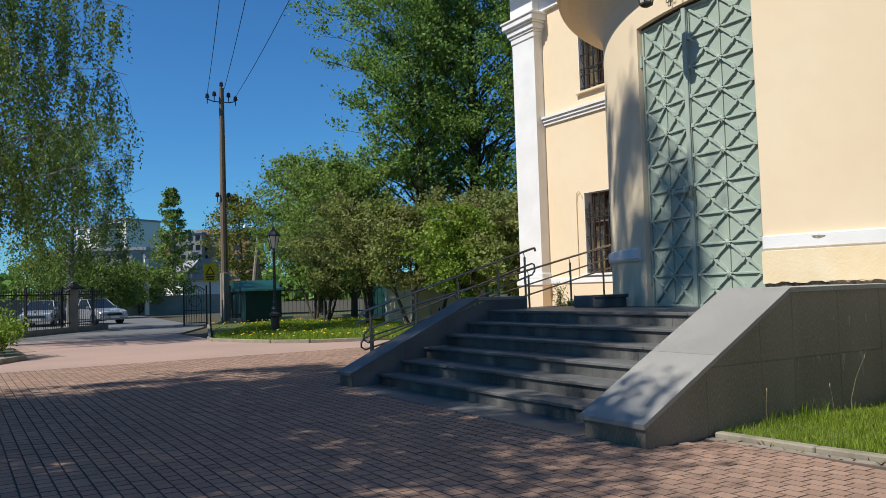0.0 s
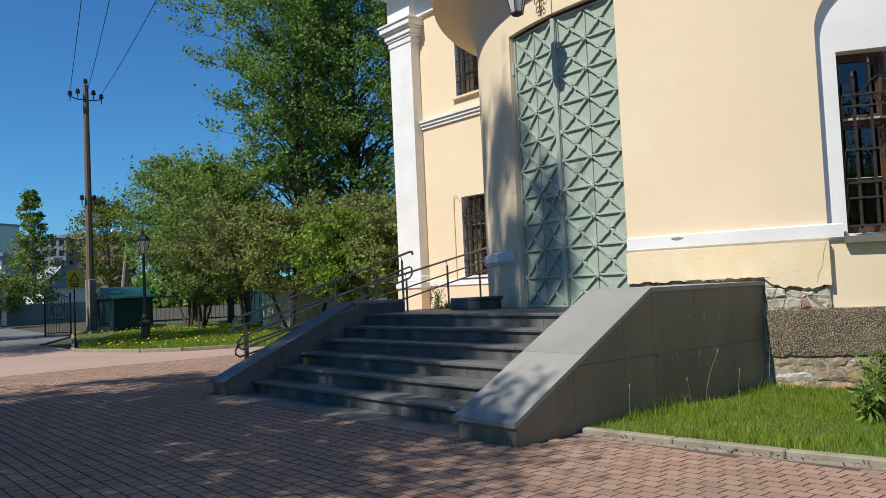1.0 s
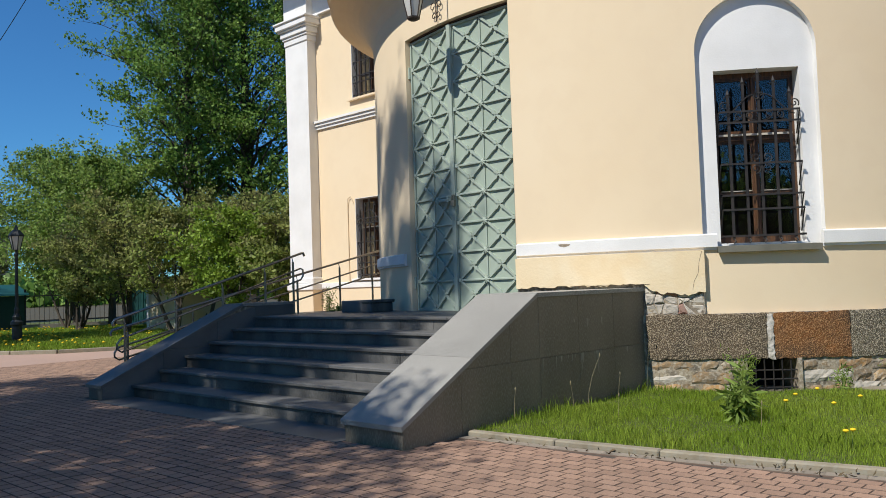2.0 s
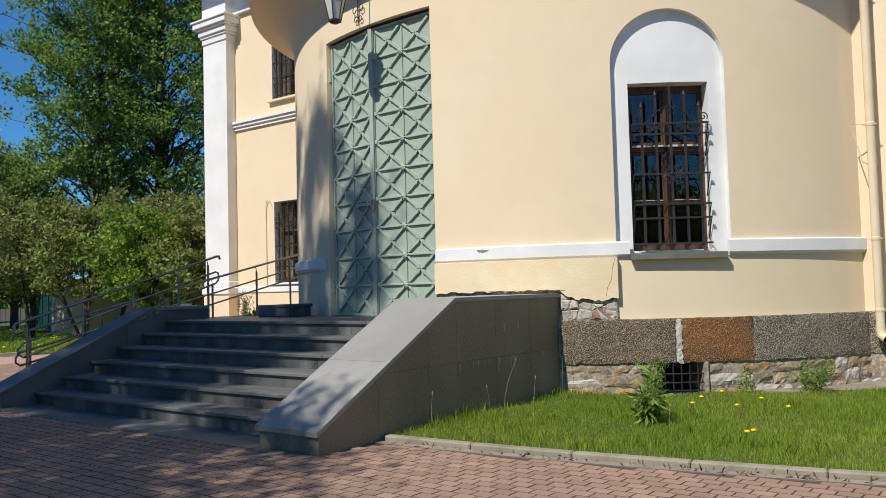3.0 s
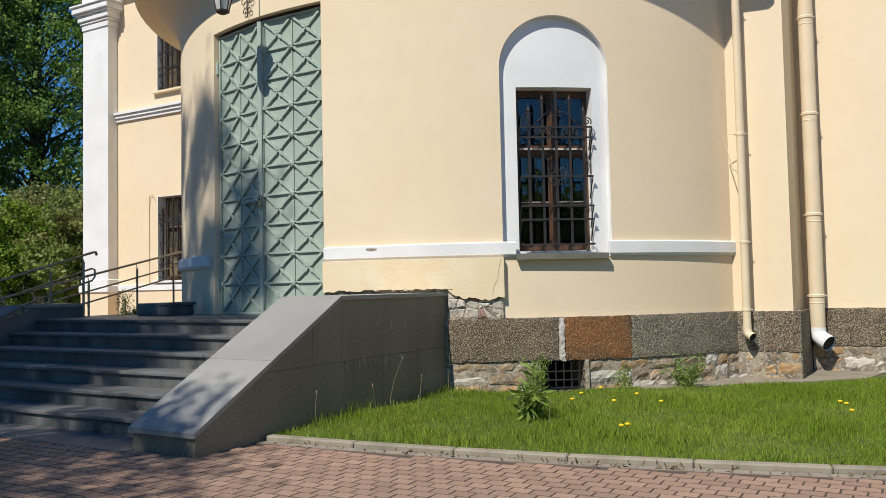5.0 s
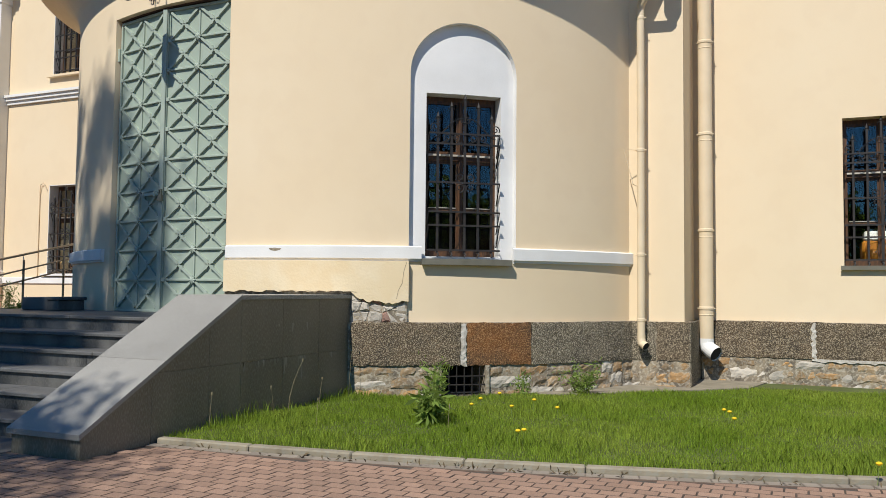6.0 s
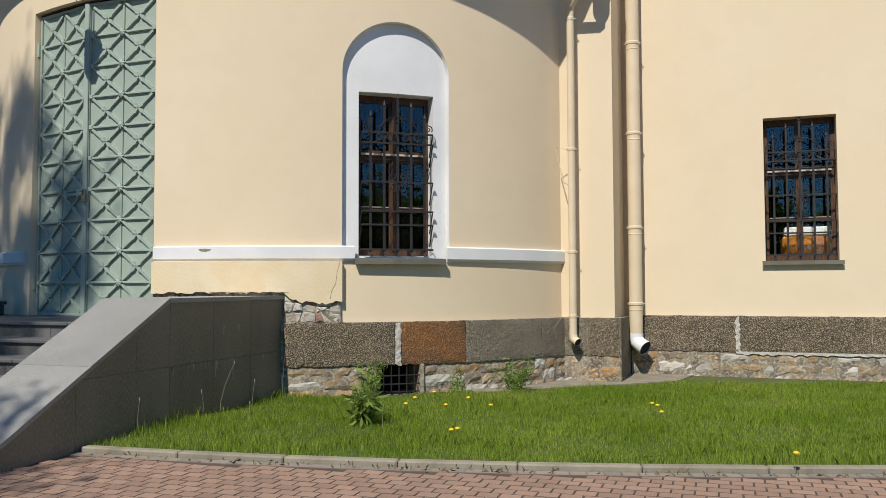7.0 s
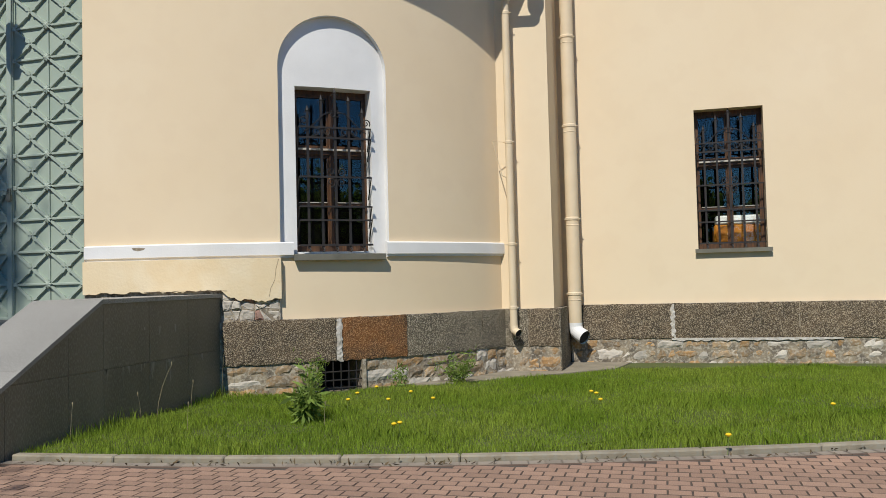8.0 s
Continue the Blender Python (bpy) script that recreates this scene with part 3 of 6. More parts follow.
def door_leaf(name, th0, th1, label, near):
    r = R - 0.10
    p0, p1 = Vector(ring(th0, r, 0)), Vector(ring(th1, r, 0))
    w = (p1 - p0).length
    d = tagged(new(name), label, "door", "", "structure")
    d.matrix_basis = pose(p0.x, p0.y, DOOR[2] + 0.01, 0, 0, math.degrees(math.atan2(p1.y - p0.y, p1.x - p0.x)))
    h = DOOR[3] - DOOR[2] - 0.05
    part("panel", boxes((0, w, 0, 0.04, 0, h)), DOOR_GREEN, d)
    edge = 0.035
    bm = boxes((0.0, edge, -0.03, 0.0, 0, h), (w - edge, w, -0.03, 0.0, 0, h), (edge, w - edge, -0.03, 0.0, 0, edge), (edge, w - edge, -0.03, 0.0, h - edge, h), bevel=0.005)
    part("border", bm, DOOR_EDGE, d)
    if near:
        part("cover_strip", boxes((-0.05, 0.03, -0.055, -0.031, 0, h), bevel=0.008), DOOR_EDGE, d)
    x0, x1, rows = edge + 0.02, w - edge - 0.01, 10
    step = (h - 2 * edge) / rows
    mid = (x0 + x1) / 2
    part("middle_bar", boxes((mid - 0.012, mid + 0.012, -0.02, 0.0, edge, h - edge)), DOOR_EDGE, d)
    for k in range(rows):
        z = edge + step * k
        if k:
            part("cross_strap", boxes((edge, w - edge, -0.032, 0.0, z - 0.016, z + 0.016), bevel=0.005), DOOR_EDGE, d)
        for a, b in ((x0, mid), (mid, x1)):
            bm = bmesh.new()
            strap_cell(bm, a, b, z, z + step, 0.0)
            part("crossed_straps", bm, DOOR_EDGE, d)
        if k:
            part("rosette", rosette(mid, z, 0.0), DOOR_EDGE, d)
            for x in (x0 + 0.015, x1 - 0.015):
                part("boss", boxes((x - 0.03, x + 0.03, -0.045, -0.03, z - 0.03, z + 0.03), bevel=0.006), DOOR_EDGE, d)
    return d, w, h


dl, dlw, dlh = door_leaf("door_1", DOOR[0] + 0.2, -7.05, "tall sage green iron door leaf with crossed straps", False)
dr, drw, drh = door_leaf("door_2", -7.0, DOOR[1] - 0.1, "tall sage green iron door leaf with rosettes and cover strip", True)
part("bolt", boxes((dlw - 0.42, dlw - 0.04, -0.07, -0.036, 1.66, 1.71), (dlw - 0.40, dlw - 0.36, -0.085, -0.036, 1.64, 1.73), (dlw - 0.13, dlw - 0.09, -0.085, -0.036, 1.64, 1.73), bevel=0.006), DOOR_EDGE, dl, "painted sliding bolt")
part("padlock", boxes((-0.02, 0.05, -0.10, -0.06, 1.57, 1.66), (-0.01, 0.0, -0.09, -0.07, 1.66, 1.73), (0.03, 0.04, -0.09, -0.07, 1.66, 1.73), (-0.01, 0.04, -0.09, -0.07, 1.73, 1.742)), SILL, dr, "worn steel padlock")
for d, w, x in ((dl, dlw, -0.05), (dr, drw, drw - 0.01)):
    for z in (0.35, 3.75):
        part("hinge", boxes((x, x + 0.06, -0.06, -0.0, z, z + 0.2), bevel=0.006), DOOR_EDGE, d, "painted strap hinge")
structure("door_frame", arc_solid(bmesh.new(), DOOR[0], DOOR[1], 3, [(R - 0.34, DOOR[2] - 0.1), (R - 0.2, DOOR[2] - 0.1), (R - 0.2, DOOR[3]), (R - 0.34, DOOR[3])]), DARK, "dark backing behind the door leaves", "door frame")
DARK_BROWN = material("dark_brown_line", (0.12, 0.075, 0.05), (0.09, 0.06, 0.045), scale=10, rough=0.9, bump=0.3, bump_scale=50)
structure("door_frame", arc_solid(bmesh.new(), DOOR[0], DOOR[1], 3, [(R - 0.15, DOOR[3] - 0.022), (R - 0.085, DOOR[3] - 0.022), (R - 0.085, DOOR[3] - 0.004), (R - 0.15, DOOR[3] - 0.004)]), DARK_BROWN, "brown lintel strip over the door", "door frame")

# ---- lantern on its chain ----
LX, LY, LZ = -2.92, 3.25, 5.29
FROST = material("frosted_glass", (0.62, 0.60, 0.55), (0.5, 0.5, 0.46), scale=4, rough=0.35, bump=0.05, bump_scale=20)
lant = thing("lantern", "black iron lantern with tapering frosted glass panes", "lantern", (LX, LY, LZ))
lant.scale = (0.87, 0.87, 0.87)
RUSTY = material("brown_lantern_iron", (0.06, 0.035, 0.025), (0.04, 0.03, 0.02), scale=8, rough=0.6, bump=0.1, bump_scale=60)
for k in range(6):
    a, b = math.pi / 3 * k, math.pi / 3 * (k + 1)
    bm = bmesh.new()
    tube(bm, [(0.10 * math.cos(a), 0.10 * math.sin(a), 0.02), (0.19 * math.cos(a), 0.19 * math.sin(a), 0.42)], 0.010, 6)
    part("rib", bm, RUSTY, lant)
    bm = bmesh.new()
    vs = [bm.verts.new((r * math.cos(t), r * math.sin(t), z)) for r, z, t in ((0.097, 0.03, a), (0.097, 0.03, b), (0.185, 0.41, b), (0.185, 0.41, a), (0.092, 0.03, a), (0.092, 0.03, b), (0.18, 0.41, b), (0.18, 0.41, a))]
    for q in ((0, 1, 2, 3), (7, 6, 5, 4), (0, 4, 5, 1), (1, 5, 6, 2), (2, 6, 7, 3), (3, 7, 4, 0)):
        bm.faces.new([vs[i] for i in q])
    part("pane", bm, FROST, lant)
part("base", lathe(bmesh.new(), [(0.05, -0.03), (0.11, 0.0), (0.115, 0.03), (0.09, 0.035)], 6), RUSTY, lant)
part("cap", lathe(bmesh.new(), [(0.21, 0.42), (0.22, 0.44), (0.13, 0.56), (0.05, 0.62), (0.03, 0.68), (0.045, 0.71), (0.01, 0.74)], 6), RUSTY, lant)
bm = bmesh.new()
tube(bm, [(0, 0, 0.72), (0, 0, 1.80)], 0.012, 6)
part("chain", bm, IRON, lant)

# iron scroll bracket on the wall above the door
wb = thing("wall_bracket", "small wrought iron scroll bracket above the church door", "bracket")
wb.matrix_basis = apse_frame(-8.6, R, 5.42)
bm = bmesh.new()
tube(bm, [(0, -0.03, 0.03), (0, -0.035, 0.3), (0, -0.035, 0.62)], 0.010, 6)
part("rod", bm, RUSTY, wb)
for hand in (-1, 1):
    for z, r in ((0.12, 0.055), (0.27, 0.075)):
        bm = bmesh.new()
        tube(bm, [(hand * (r - r * (1 - 0.7 * k / 14) * math.cos(0.45 * k)), -0.035, z + r * (1 - 0.7 * k / 14) * math.sin(0.45 * k)) for k in range(15)], 0.007, 5)
        part("scroll", bm, RUSTY, wb)

# ---- plinth of the apse ----
def jag(th0, th1, n, base, amp, seed):
    rng = random.Random(seed)
    return [(th0 + (th1 - th0) * k / n, base(k / n) + rng.uniform(-amp, amp)) for k in range(n + 1)]


def sheet(bm, lower, upper, r0, r1):
    """A thick skin on the round wall between two edge lines of (theta, z)."""
    n = len(lower)
    a = [bm.verts.new(ring(t, r1, z)) for t, z in lower]
    b = [bm.verts.new(ring(t, r1, z)) for t, z in upper]
    c = [bm.verts.new(ring(t, r0, z)) for t, z in lower]
    d = [bm.verts.new(ring(t, r0, z)) for t, z in upper]
    for i in range(n - 1):
        bm.faces.new((a[i], a[i + 1], b[i + 1], b[i]))
        bm.faces.new((c[i], a[i], b[i], d[i])) if i == 0 else None
        bm.faces.new((c[i], c[i + 1], a[i + 1], a[i]))
        bm.faces.new((b[i], b[i + 1], d[i + 1], d[i]))
    bm.faces.new((a[-1], c[-1], d[-1], b[-1]))
    bmesh.ops.recalc_face_normals(bm, faces=bm.faces)
    return bm


low = jag(5.2, 29.4, 60, lambda u: 1.36 if u < 0.70 else 1.36 - 0.13 * min(1, (u - 0.70) / 0.1) + 0.02 * math.sin(u * 40), 0.016, 4)
PATCH = material("patched_plaster", (0.80, 0.65, 0.42), (0.78, 0.61, 0.37), scale=1.5, rough=0.92, bump=0.4, bump_scale=30, fleck=(0.83, 0.71, 0.50), fleck_scale=2.5, fleck_amount=0.5)
structure("wall_patch", sheet(bmesh.new(), low, [(t, 1.763) for t, _ in low], R - 0.02, R + 0.085), PATCH, "cracked yellowish plaster skin with a broken lower edge", "wall")
core = bmesh.new()
for a, b, z0, z1 in ((-62, 33.7, -0.1, 0.97), (39.4, 66, -0.1, 0.97), (33.7, 39.4, 0.415, 0.97), (33.7, 39.4, -0.1, 0.0)):
    arc_solid(core, a, b, 2, [(R - 0.6, z0), (R + 0.076, z0), (R + 0.076, z1), (R - 0.6, z1)])
structure("wall_core", core, MORTAR, "mortar core of the plinth", "wall")
exposed = thing("exposed_masonry", "broken pale limestone and brick bared under the plaster", "masonry", kind="structure")
part("bed", arc_solid(bmesh.new(), 5.2, 29.2, 2, [(R - 0.02, 0.96), (R + 0.045, 0.96), (R + 0.045, 1.42), (R - 0.02, 1.42)]), MORTAR, exposed)
PALE = material("pale_limestone", (0.58, 0.52, 0.43), (0.42, 0.38, 0.32), scale=6, rough=0.95, bump=0.9, bump_scale=25, random_amount=0.18)
BRICK = material("old_brick", (0.36, 0.20, 0.15), (0.30, 0.2, 0.16), scale=8, rough=0.95, bump=0.6, bump_scale=40)


def on_apse(u, d, z):
    return ring(u, R + d, z)


def rough_face(at, u0, u1, z0, z1, nu, nz, depth, rough, ragged, back, seed):
    """A split stone: an uneven face on a grid with ragged edges, and sides that run back into the wall. at(u, depth, z) gives the place."""
    r_ = random.Random(seed)
    bm = bmesh.new()
    du = (u1 - u0) / nu
    g = []
    for i in range(nu + 1):
        col = []
        for k in range(nz + 1):
            u, z, d = u0 + du * i, z0 + (z1 - z0) * k / nz, depth + r_.uniform(-rough, rough)
            if i in (0, nu) or k in (0, nz):
                d -= rough * 1.6
            u += du * r_.uniform(-0.2, 0.2) * (1 if 0 < i < nu else ragged)
            z += r_.uniform(-1, 1) * ((z1 - z0) / nz * 0.2 if 0 < k < nz else 0.014 * ragged)
            col.append(bm.verts.new(at(u, d, z)))
        g.append(col)
    for i in range(nu):
        for k in range(nz):
            bm.faces.new((g[i][k], g[i + 1][k], g[i + 1][k + 1], g[i][k + 1]))
    rim = [(i, 0) for i in range(nu)] + [(nu, k) for k in range(nz)] + [(i, nz) for i in range(nu, 0, -1)] + [(0, k) for k in range(nz, 0, -1)]
    inner = [bm.verts.new(at(u0 + du * i, back, z0 + (z1 - z0) * k / nz)) for i, k in rim]
    for q in range(len(rim)):
        w = (q + 1) % len(rim)
        bm.faces.new((g[rim[w][0]][rim[w][1]], g[rim[q][0]][rim[q][1]], inner[q], inner[w]))
    return bm


OCHRE = material("ochre_fieldstone", (0.44, 0.25, 0.10), (0.30, 0.20, 0.11), scale=9, rough=0.95, bump=1.0, bump_scale=26, fleck=(0.50, 0.42, 0.30), fleck_scale=24, fleck_amount=0.5, random_amount=0.2)


def rubble(at, parent, u0, u1, rows, size, unit, seed, free=None, kinds=(RUBBLE, RUBBLE, OCHRE, PALE)):
    """Courses of rough stones of uneven length with wandering beds; unit: metres in one unit of u."""
    r_ = random.Random(seed)
    for z0, z1 in rows:
        u = u0
        while u < u1 - 0.04 / unit:
            w = min(r_.uniform(*size) / unit, u1 - u)
            a, b = u, u + w
            u = b
            if free and a < free[1] and b > free[0]:
                if a < free[0] - 0.05 / unit:
                    b = free[0]
                elif b > free[1] + 0.05 / unit:
                    a = free[1]
                else:
                    continue
            m = 0.009 / unit
            nu = max(2, min(6, int((b - a) * unit / 0.06)))
            bm = rough_face(at, a + m * r_.uniform(0.2, 1.4), b - m * r_.uniform(0.2, 1.4), z0 + r_.uniform(-0.012, 0.022), z1 - r_.uniform(-0.012, 0.022), nu, 3, r_.uniform(0.082, 0.096), 0.009, 1.0, 0.02, r_.random())
            part("stone", bm, r_.choice(kinds), parent)


# broken limestone bared beside the stair: irregular blocks that share their joints
rg_ = random.Random(17)
NU, NZ = 6, 3
corner = [[(22.3 + 7.0 * i / NU + (rg_.uniform(-0.38, 0.38) if 0 < i < NU else 0), 0.972 + 0.37 * k / NZ + (rg_.uniform(-0.045, 0.045) if 0 < k < NZ else 0)) for k in range(NZ + 1)] for i in range(NU + 1)]
for i in range(NU):
    for k in range(NZ):
        if (i + k) % 5 == 4 and k < NZ - 1:
            corner[i + 1][k + 1] = corner[i][k + 1] if i else corner[i + 1][k + 1]
        ring_ = [corner[i][k], corner[i + 1][k], corner[i + 1][k + 1], corner[i][k + 1]]
        ct, cz = sum(q[0] for q in ring_) / 4, sum(q[1] for q in ring_) / 4
        if abs(ring_[2][0] - ring_[3][0]) < 0.05 and abs(ring_[0][0] - ring_[1][0]) < 0.05:
            continue
        bm = bmesh.new()
        depth = rg_.uniform(0.045, 0.07)
        mids = []
        for q in range(4):
            a, b = ring_[q], ring_[(q + 1) % 4]
            mids += [a, ((a[0] + b[0]) / 2 + rg_.uniform(-0.12, 0.12), (a[1] + b[1]) / 2 + rg_.uniform(-0.008, 0.008))]
        lo = [bm.verts.new(ring(ct + (t - ct) * 0.97, R + 0.02, cz + (z - cz) * 0.97)) for t, z in mids]
        hi = [bm.verts.new(ring(ct + (t - ct) * 0.93, R + depth - 0.01 + rg_.uniform(-0.006, 0.006), cz + (z - cz) * 0.93)) for t, z in mids]
        dome = [bm.verts.new(ring(ct + (t - ct) * 0.6, R + depth + rg_.uniform(-0.008, 0.008), cz + (z - cz) * 0.6)) for t, z in mids]
        for q in range(8):
            w = (q + 1) % 8
            bm.faces.new((lo[q], lo[w], hi[w], hi[q]))
            bm.faces.new((hi[q], hi[w], dome[w], dome[q]))
        bm.faces.new(dome)
        bmesh.ops.recalc_face_normals(bm, faces=bm.faces)
        part("stone", bm, BRICK if (i, k) in ((1, 2), (2, 2), (3, 0)) else PALE, exposed)

slabs = thing("wall_plinth", "dark split granite plinth slabs on rubble footing", "plinth", kind="structure")
for n_, (a, b, mt, lb) in enumerate(((22.3, 35.98, SPLIT, "dark brown granite slab"), (36.9, 45.62, SPLIT_RED, "rust stained granite slab"), (45.75, 58.4, SPLIT_GREY, "grey granite slab"), (58.5, 66.2, SPLIT_GREY, "grey granite slab"))):
    part("slab", rough_face(on_apse, a, b, 0.415, 0.966, int((b - a) * 1.9), 12, 0.10, 0.003, 0.8, -0.02, 40 + n_), mt, slabs, lb)
part("joint", rough_face(on_apse, 36.1, 36.8, 0.42, 0.962, 2, 16, 0.106, 0.004, 1.6, 0.0, 50), LIME, slabs, "smeared white mortar joint")
rubble(on_apse, slabs, 22.4, 66.2, ((-0.05, 0.10), (0.105, 0.25), (0.255, 0.405)), (0.16, 0.62), R * math.pi / 180, 61, (33.7, 39.8))
cel = thing("cellar_window", "black cellar opening behind a square steel grid", "window", kind="structure")
# Near-black back wall paints the shade of the deep opening.
part("hollow", arc_solid(bmesh.new(), 33.7, 39.4, 1, [(R - 0.64, -0.02), (R - 0.60, -0.02), (R - 0.60, 0.43), (R - 0.64, 0.43)]), DARK, cel)
part("jamb", arc_solid(bmesh.new(), 39.3, 39.8, 0.3, [(R + 0.0, 0.0), (R + 0.11, 0.0), (R + 0.11, 0.415), (R + 0.0, 0.415)]), MORTAR, cel)
part("ledge", arc_solid(bmesh.new(), 33.2, 40.1, 1, [(R + 0.0, -0.06), (R + 0.20, -0.06), (R + 0.20, 0.0), (R + 0.0, 0.01)]), KERB, cel)
for t in (34.6, 35.6, 36.6, 37.6, 38.6):
    bm = bmesh.new()
    tube(bm, [ring(t, R + 0.075, 0.0), ring(t, R + 0.075, 0.415)], 0.009, 6)
    part("bar", bm, IRON, cel)
for z in (0.06, 0.16, 0.27):
    bm = bmesh.new()
    tube(bm, [ring(t, R + 0.075, z) for t in (33.7, 35.5, 37.5, 39.3)], 0.009, 6)
    part("bar", bm, IRON, cel)

# plinth of the pier and of the straight wall
def flat_plinth(name, x0, x1, y, lab, cuts, seed, side=None):
    pl = thing(name, lab, "plinth", kind="structure")
    part("core", boxes((x0, x1, y - 0.082, y + 0.3, -0.08, 0.965)), MORTAR, pl)

    def at(u, d, z):
        return (u, y - d, z)
    xs = [x0] + list(cuts) + [x1]
    for i, (a, b) in enumerate(zip(xs, xs[1:])):
        part("slab", rough_face(at, a + 0.006, b - 0.006, 0.415, 0.962, max(5, int((b - a) / 0.055)), 12, 0.10, 0.003, 0.8, -0.01, seed * 10 + i), (SPLIT_GREY, SPLIT)[i % 2] if name.endswith("pier") else SPLIT, pl)
    rubble(at, pl, x0, x1, ((-0.07, 0.09), (0.095, 0.25), (0.255, 0.405)), (0.12, 0.42), 1.0, seed, None, (RUBBLE, RUBBLE, OCHRE, OCHRE, PALE))
    return pl


flat_plinth("wall_plinth_pier", 3.05, 3.925, 7.2, "grey granite plinth of the wall pier", (3.45,), 21)
pe = flat_plinth("wall_plinth_east", 3.95, 12.0, FACADE, "dark granite plinth on a pale rubble course", (5.55, 7.4, 9.3), 22)
part("smear", rough_face(lambda u, d, z: (u, FACADE - d, z), 5.515, 5.585, 0.42, 0.95, 2, 14, 0.104, 0.004, 2.0, 0.03, 72), LIME, pe, "smeared white mortar")
part("return", boxes((3.86, 3.94, 7.12, FACADE - 0.1, -0.06, 0.958)), SPLIT_GREY, pe, "granite return of the pier")

# ---- downpipes ----
def downpipe(x, y, r, top, foot, bands, label, swan):
    dp = thing("downpipe", label, "drainpipe", group="downpipes")
    bm = bmesh.new()
    tube(bm, [(x, y, foot + 0.12), (x, y, top)], r, 20)
    part("pipe", bm, PIPE_PAINT, dp, smooth=True)
    bm = bmesh.new()
    pts = [(x, y, foot + 0.14), (x, y, foot + 0.06), (x + r * 0.25, y - r * 0.25, foot - 0.005), (x + r * 0.8, y - r * 0.7, foot - r * 0.45), (x + r * 1.45, y - r * 1.15, foot - r * 0.85)]
    tube(bm, pts, [r * 1.04, r * 1.06, r * 1.08, r * 1.10, r * 1.12], 20, caps=False)
    part("elbow", bm, PIPE_PAINT if swan else WHITE, dp, "chipped pale outlet elbow")
    # Near-black plug paints the shade inside the elbow.
    bm = bmesh.new()
    tube(bm, [(x + r * 0.8, y - r * 0.7, foot - r * 0.45), (x + r * 1.34, y - r * 1.07, foot - r * 0.78)], r * 1.0, 20)
    part("mouth", bm, DARK, dp, "near-black plug painted as the shaded opening")
    for z in bands:
        bm = bmesh.new()
        tube(bm, [(x, y, z - 0.03), (x, y, z - 0.015), (x, y, z + 0.015), (x, y, z + 0.03)], [r * 1.0, r * 1.09, r * 1.09, r * 1.0], 20)
        if not swan:
            tube(bm, [(x, y, z - 0.11), (x, y, z - 0.10), (x, y, z - 0.09)], [r, r * 1.05, r], 20)
        part("collar", bm, PIPE_PAINT, dp)
        bm = bmesh.new()
        tube(bm, [(x - r - 0.03, y - 0.01, z), (x + r + 0.03, y - 0.01, z)], 0.007, 6)
        tube(bm, [(x, y, z), (x, y + 0.25, z)], 0.008, 6)
        part("bracket", bm, PIPE_PAINT, dp)
    if swan:
        bm = bmesh.new()
        tube(bm, [(x, y, top - 0.02), (x + 0.02, y - 0.02, top + 0.05), (x + 0.36, y - 0.36, top + 0.44), (x + 0.39, y - 0.39, top + 0.50), (x + 0.39, y - 0.39, top + 0.56)], r * 1.06, 16)
        part("swan_neck", bm, PIPE_PAINT, dp, smooth=True)
        part("hopper", lathe(bmesh.new(), [(r, 0.0), (r * 1.2, 0.04), (0.115, 0.14), (0.125, 0.17), (0.125, 0.36), (0.14, 0.38), (0.14, 0.42)], 18, (x + 0.39, y - 0.39, top + 0.53)), PIPE_PAINT, dp, "cream rainwater hopper head")
    return dp


downpipe(3.265, 6.98, 0.055, 5.56, 0.66, (0.99, 1.93, 3.45, 5.4), "slim cream painted downpipe in the corner", True)
downpipe(4.045, 8.20, 0.105, 9.9, 0.55, (1.15, 2.35, 3.85, 5.3, 7.0), "thick cream painted downpipe with white elbow", False)
bm = bmesh.new()
tube(bm, [(3.265, 6.98, 3.45), (3.045, 6.86, 3.46), (3.165, 6.90, 2.95), (3.265, 7.0, 2.9)], 0.007, 5)
part("loose_wire", bm, PIPE_PAINT, bpy.data.objects["downpipe"], "bent stay wire")

# ---- ground ----
structure("ground", boxes((-600, 600, -600, 600, -0.6, -0.07)), SOIL, "bare earth ground under everything reaching the horizon", "ground")
# Lighter copy of the paver colour, with the far sunlight painted in.
PAVED_FAR = material("red_paving_far_sunlit", (0.44, 0.30, 0.235), (0.38, 0.265, 0.215), scale=0.35, rough=0.9, bump=0.2, bump_scale=12, fleck=(0.36, 0.24, 0.19), fleck_scale=14, fleck_amount=0.4)


def edge_y(x):
    """Front line of the lawn kerb."""
    x = max(0.0, x)
    return 0.80 + 0.05 * x + 0.0225 * x * x


def ground_sheet(outline, z0, z1):
    return prism(bmesh.new(), outline, 2, z0, z1)


structure("pavement", ground_sheet([(-13.6, -16), (14, -16), (14, 9.0)] + [(x, edge_y(x) - 0.0) for x in (10, 8, 7, 6, 5, 4, 3, 2, 1.4, 0.0)] + [(-7.9, 0.80), (-8.0, 9.0), (-13.6, 9.0)], -0.06, -0.008), SAND, "sand bed between red concrete pavers", "pavement")
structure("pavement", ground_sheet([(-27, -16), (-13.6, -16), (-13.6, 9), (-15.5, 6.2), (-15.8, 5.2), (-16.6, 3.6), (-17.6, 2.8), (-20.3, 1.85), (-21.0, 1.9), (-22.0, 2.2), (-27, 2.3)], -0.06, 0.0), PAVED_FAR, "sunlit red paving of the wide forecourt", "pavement")
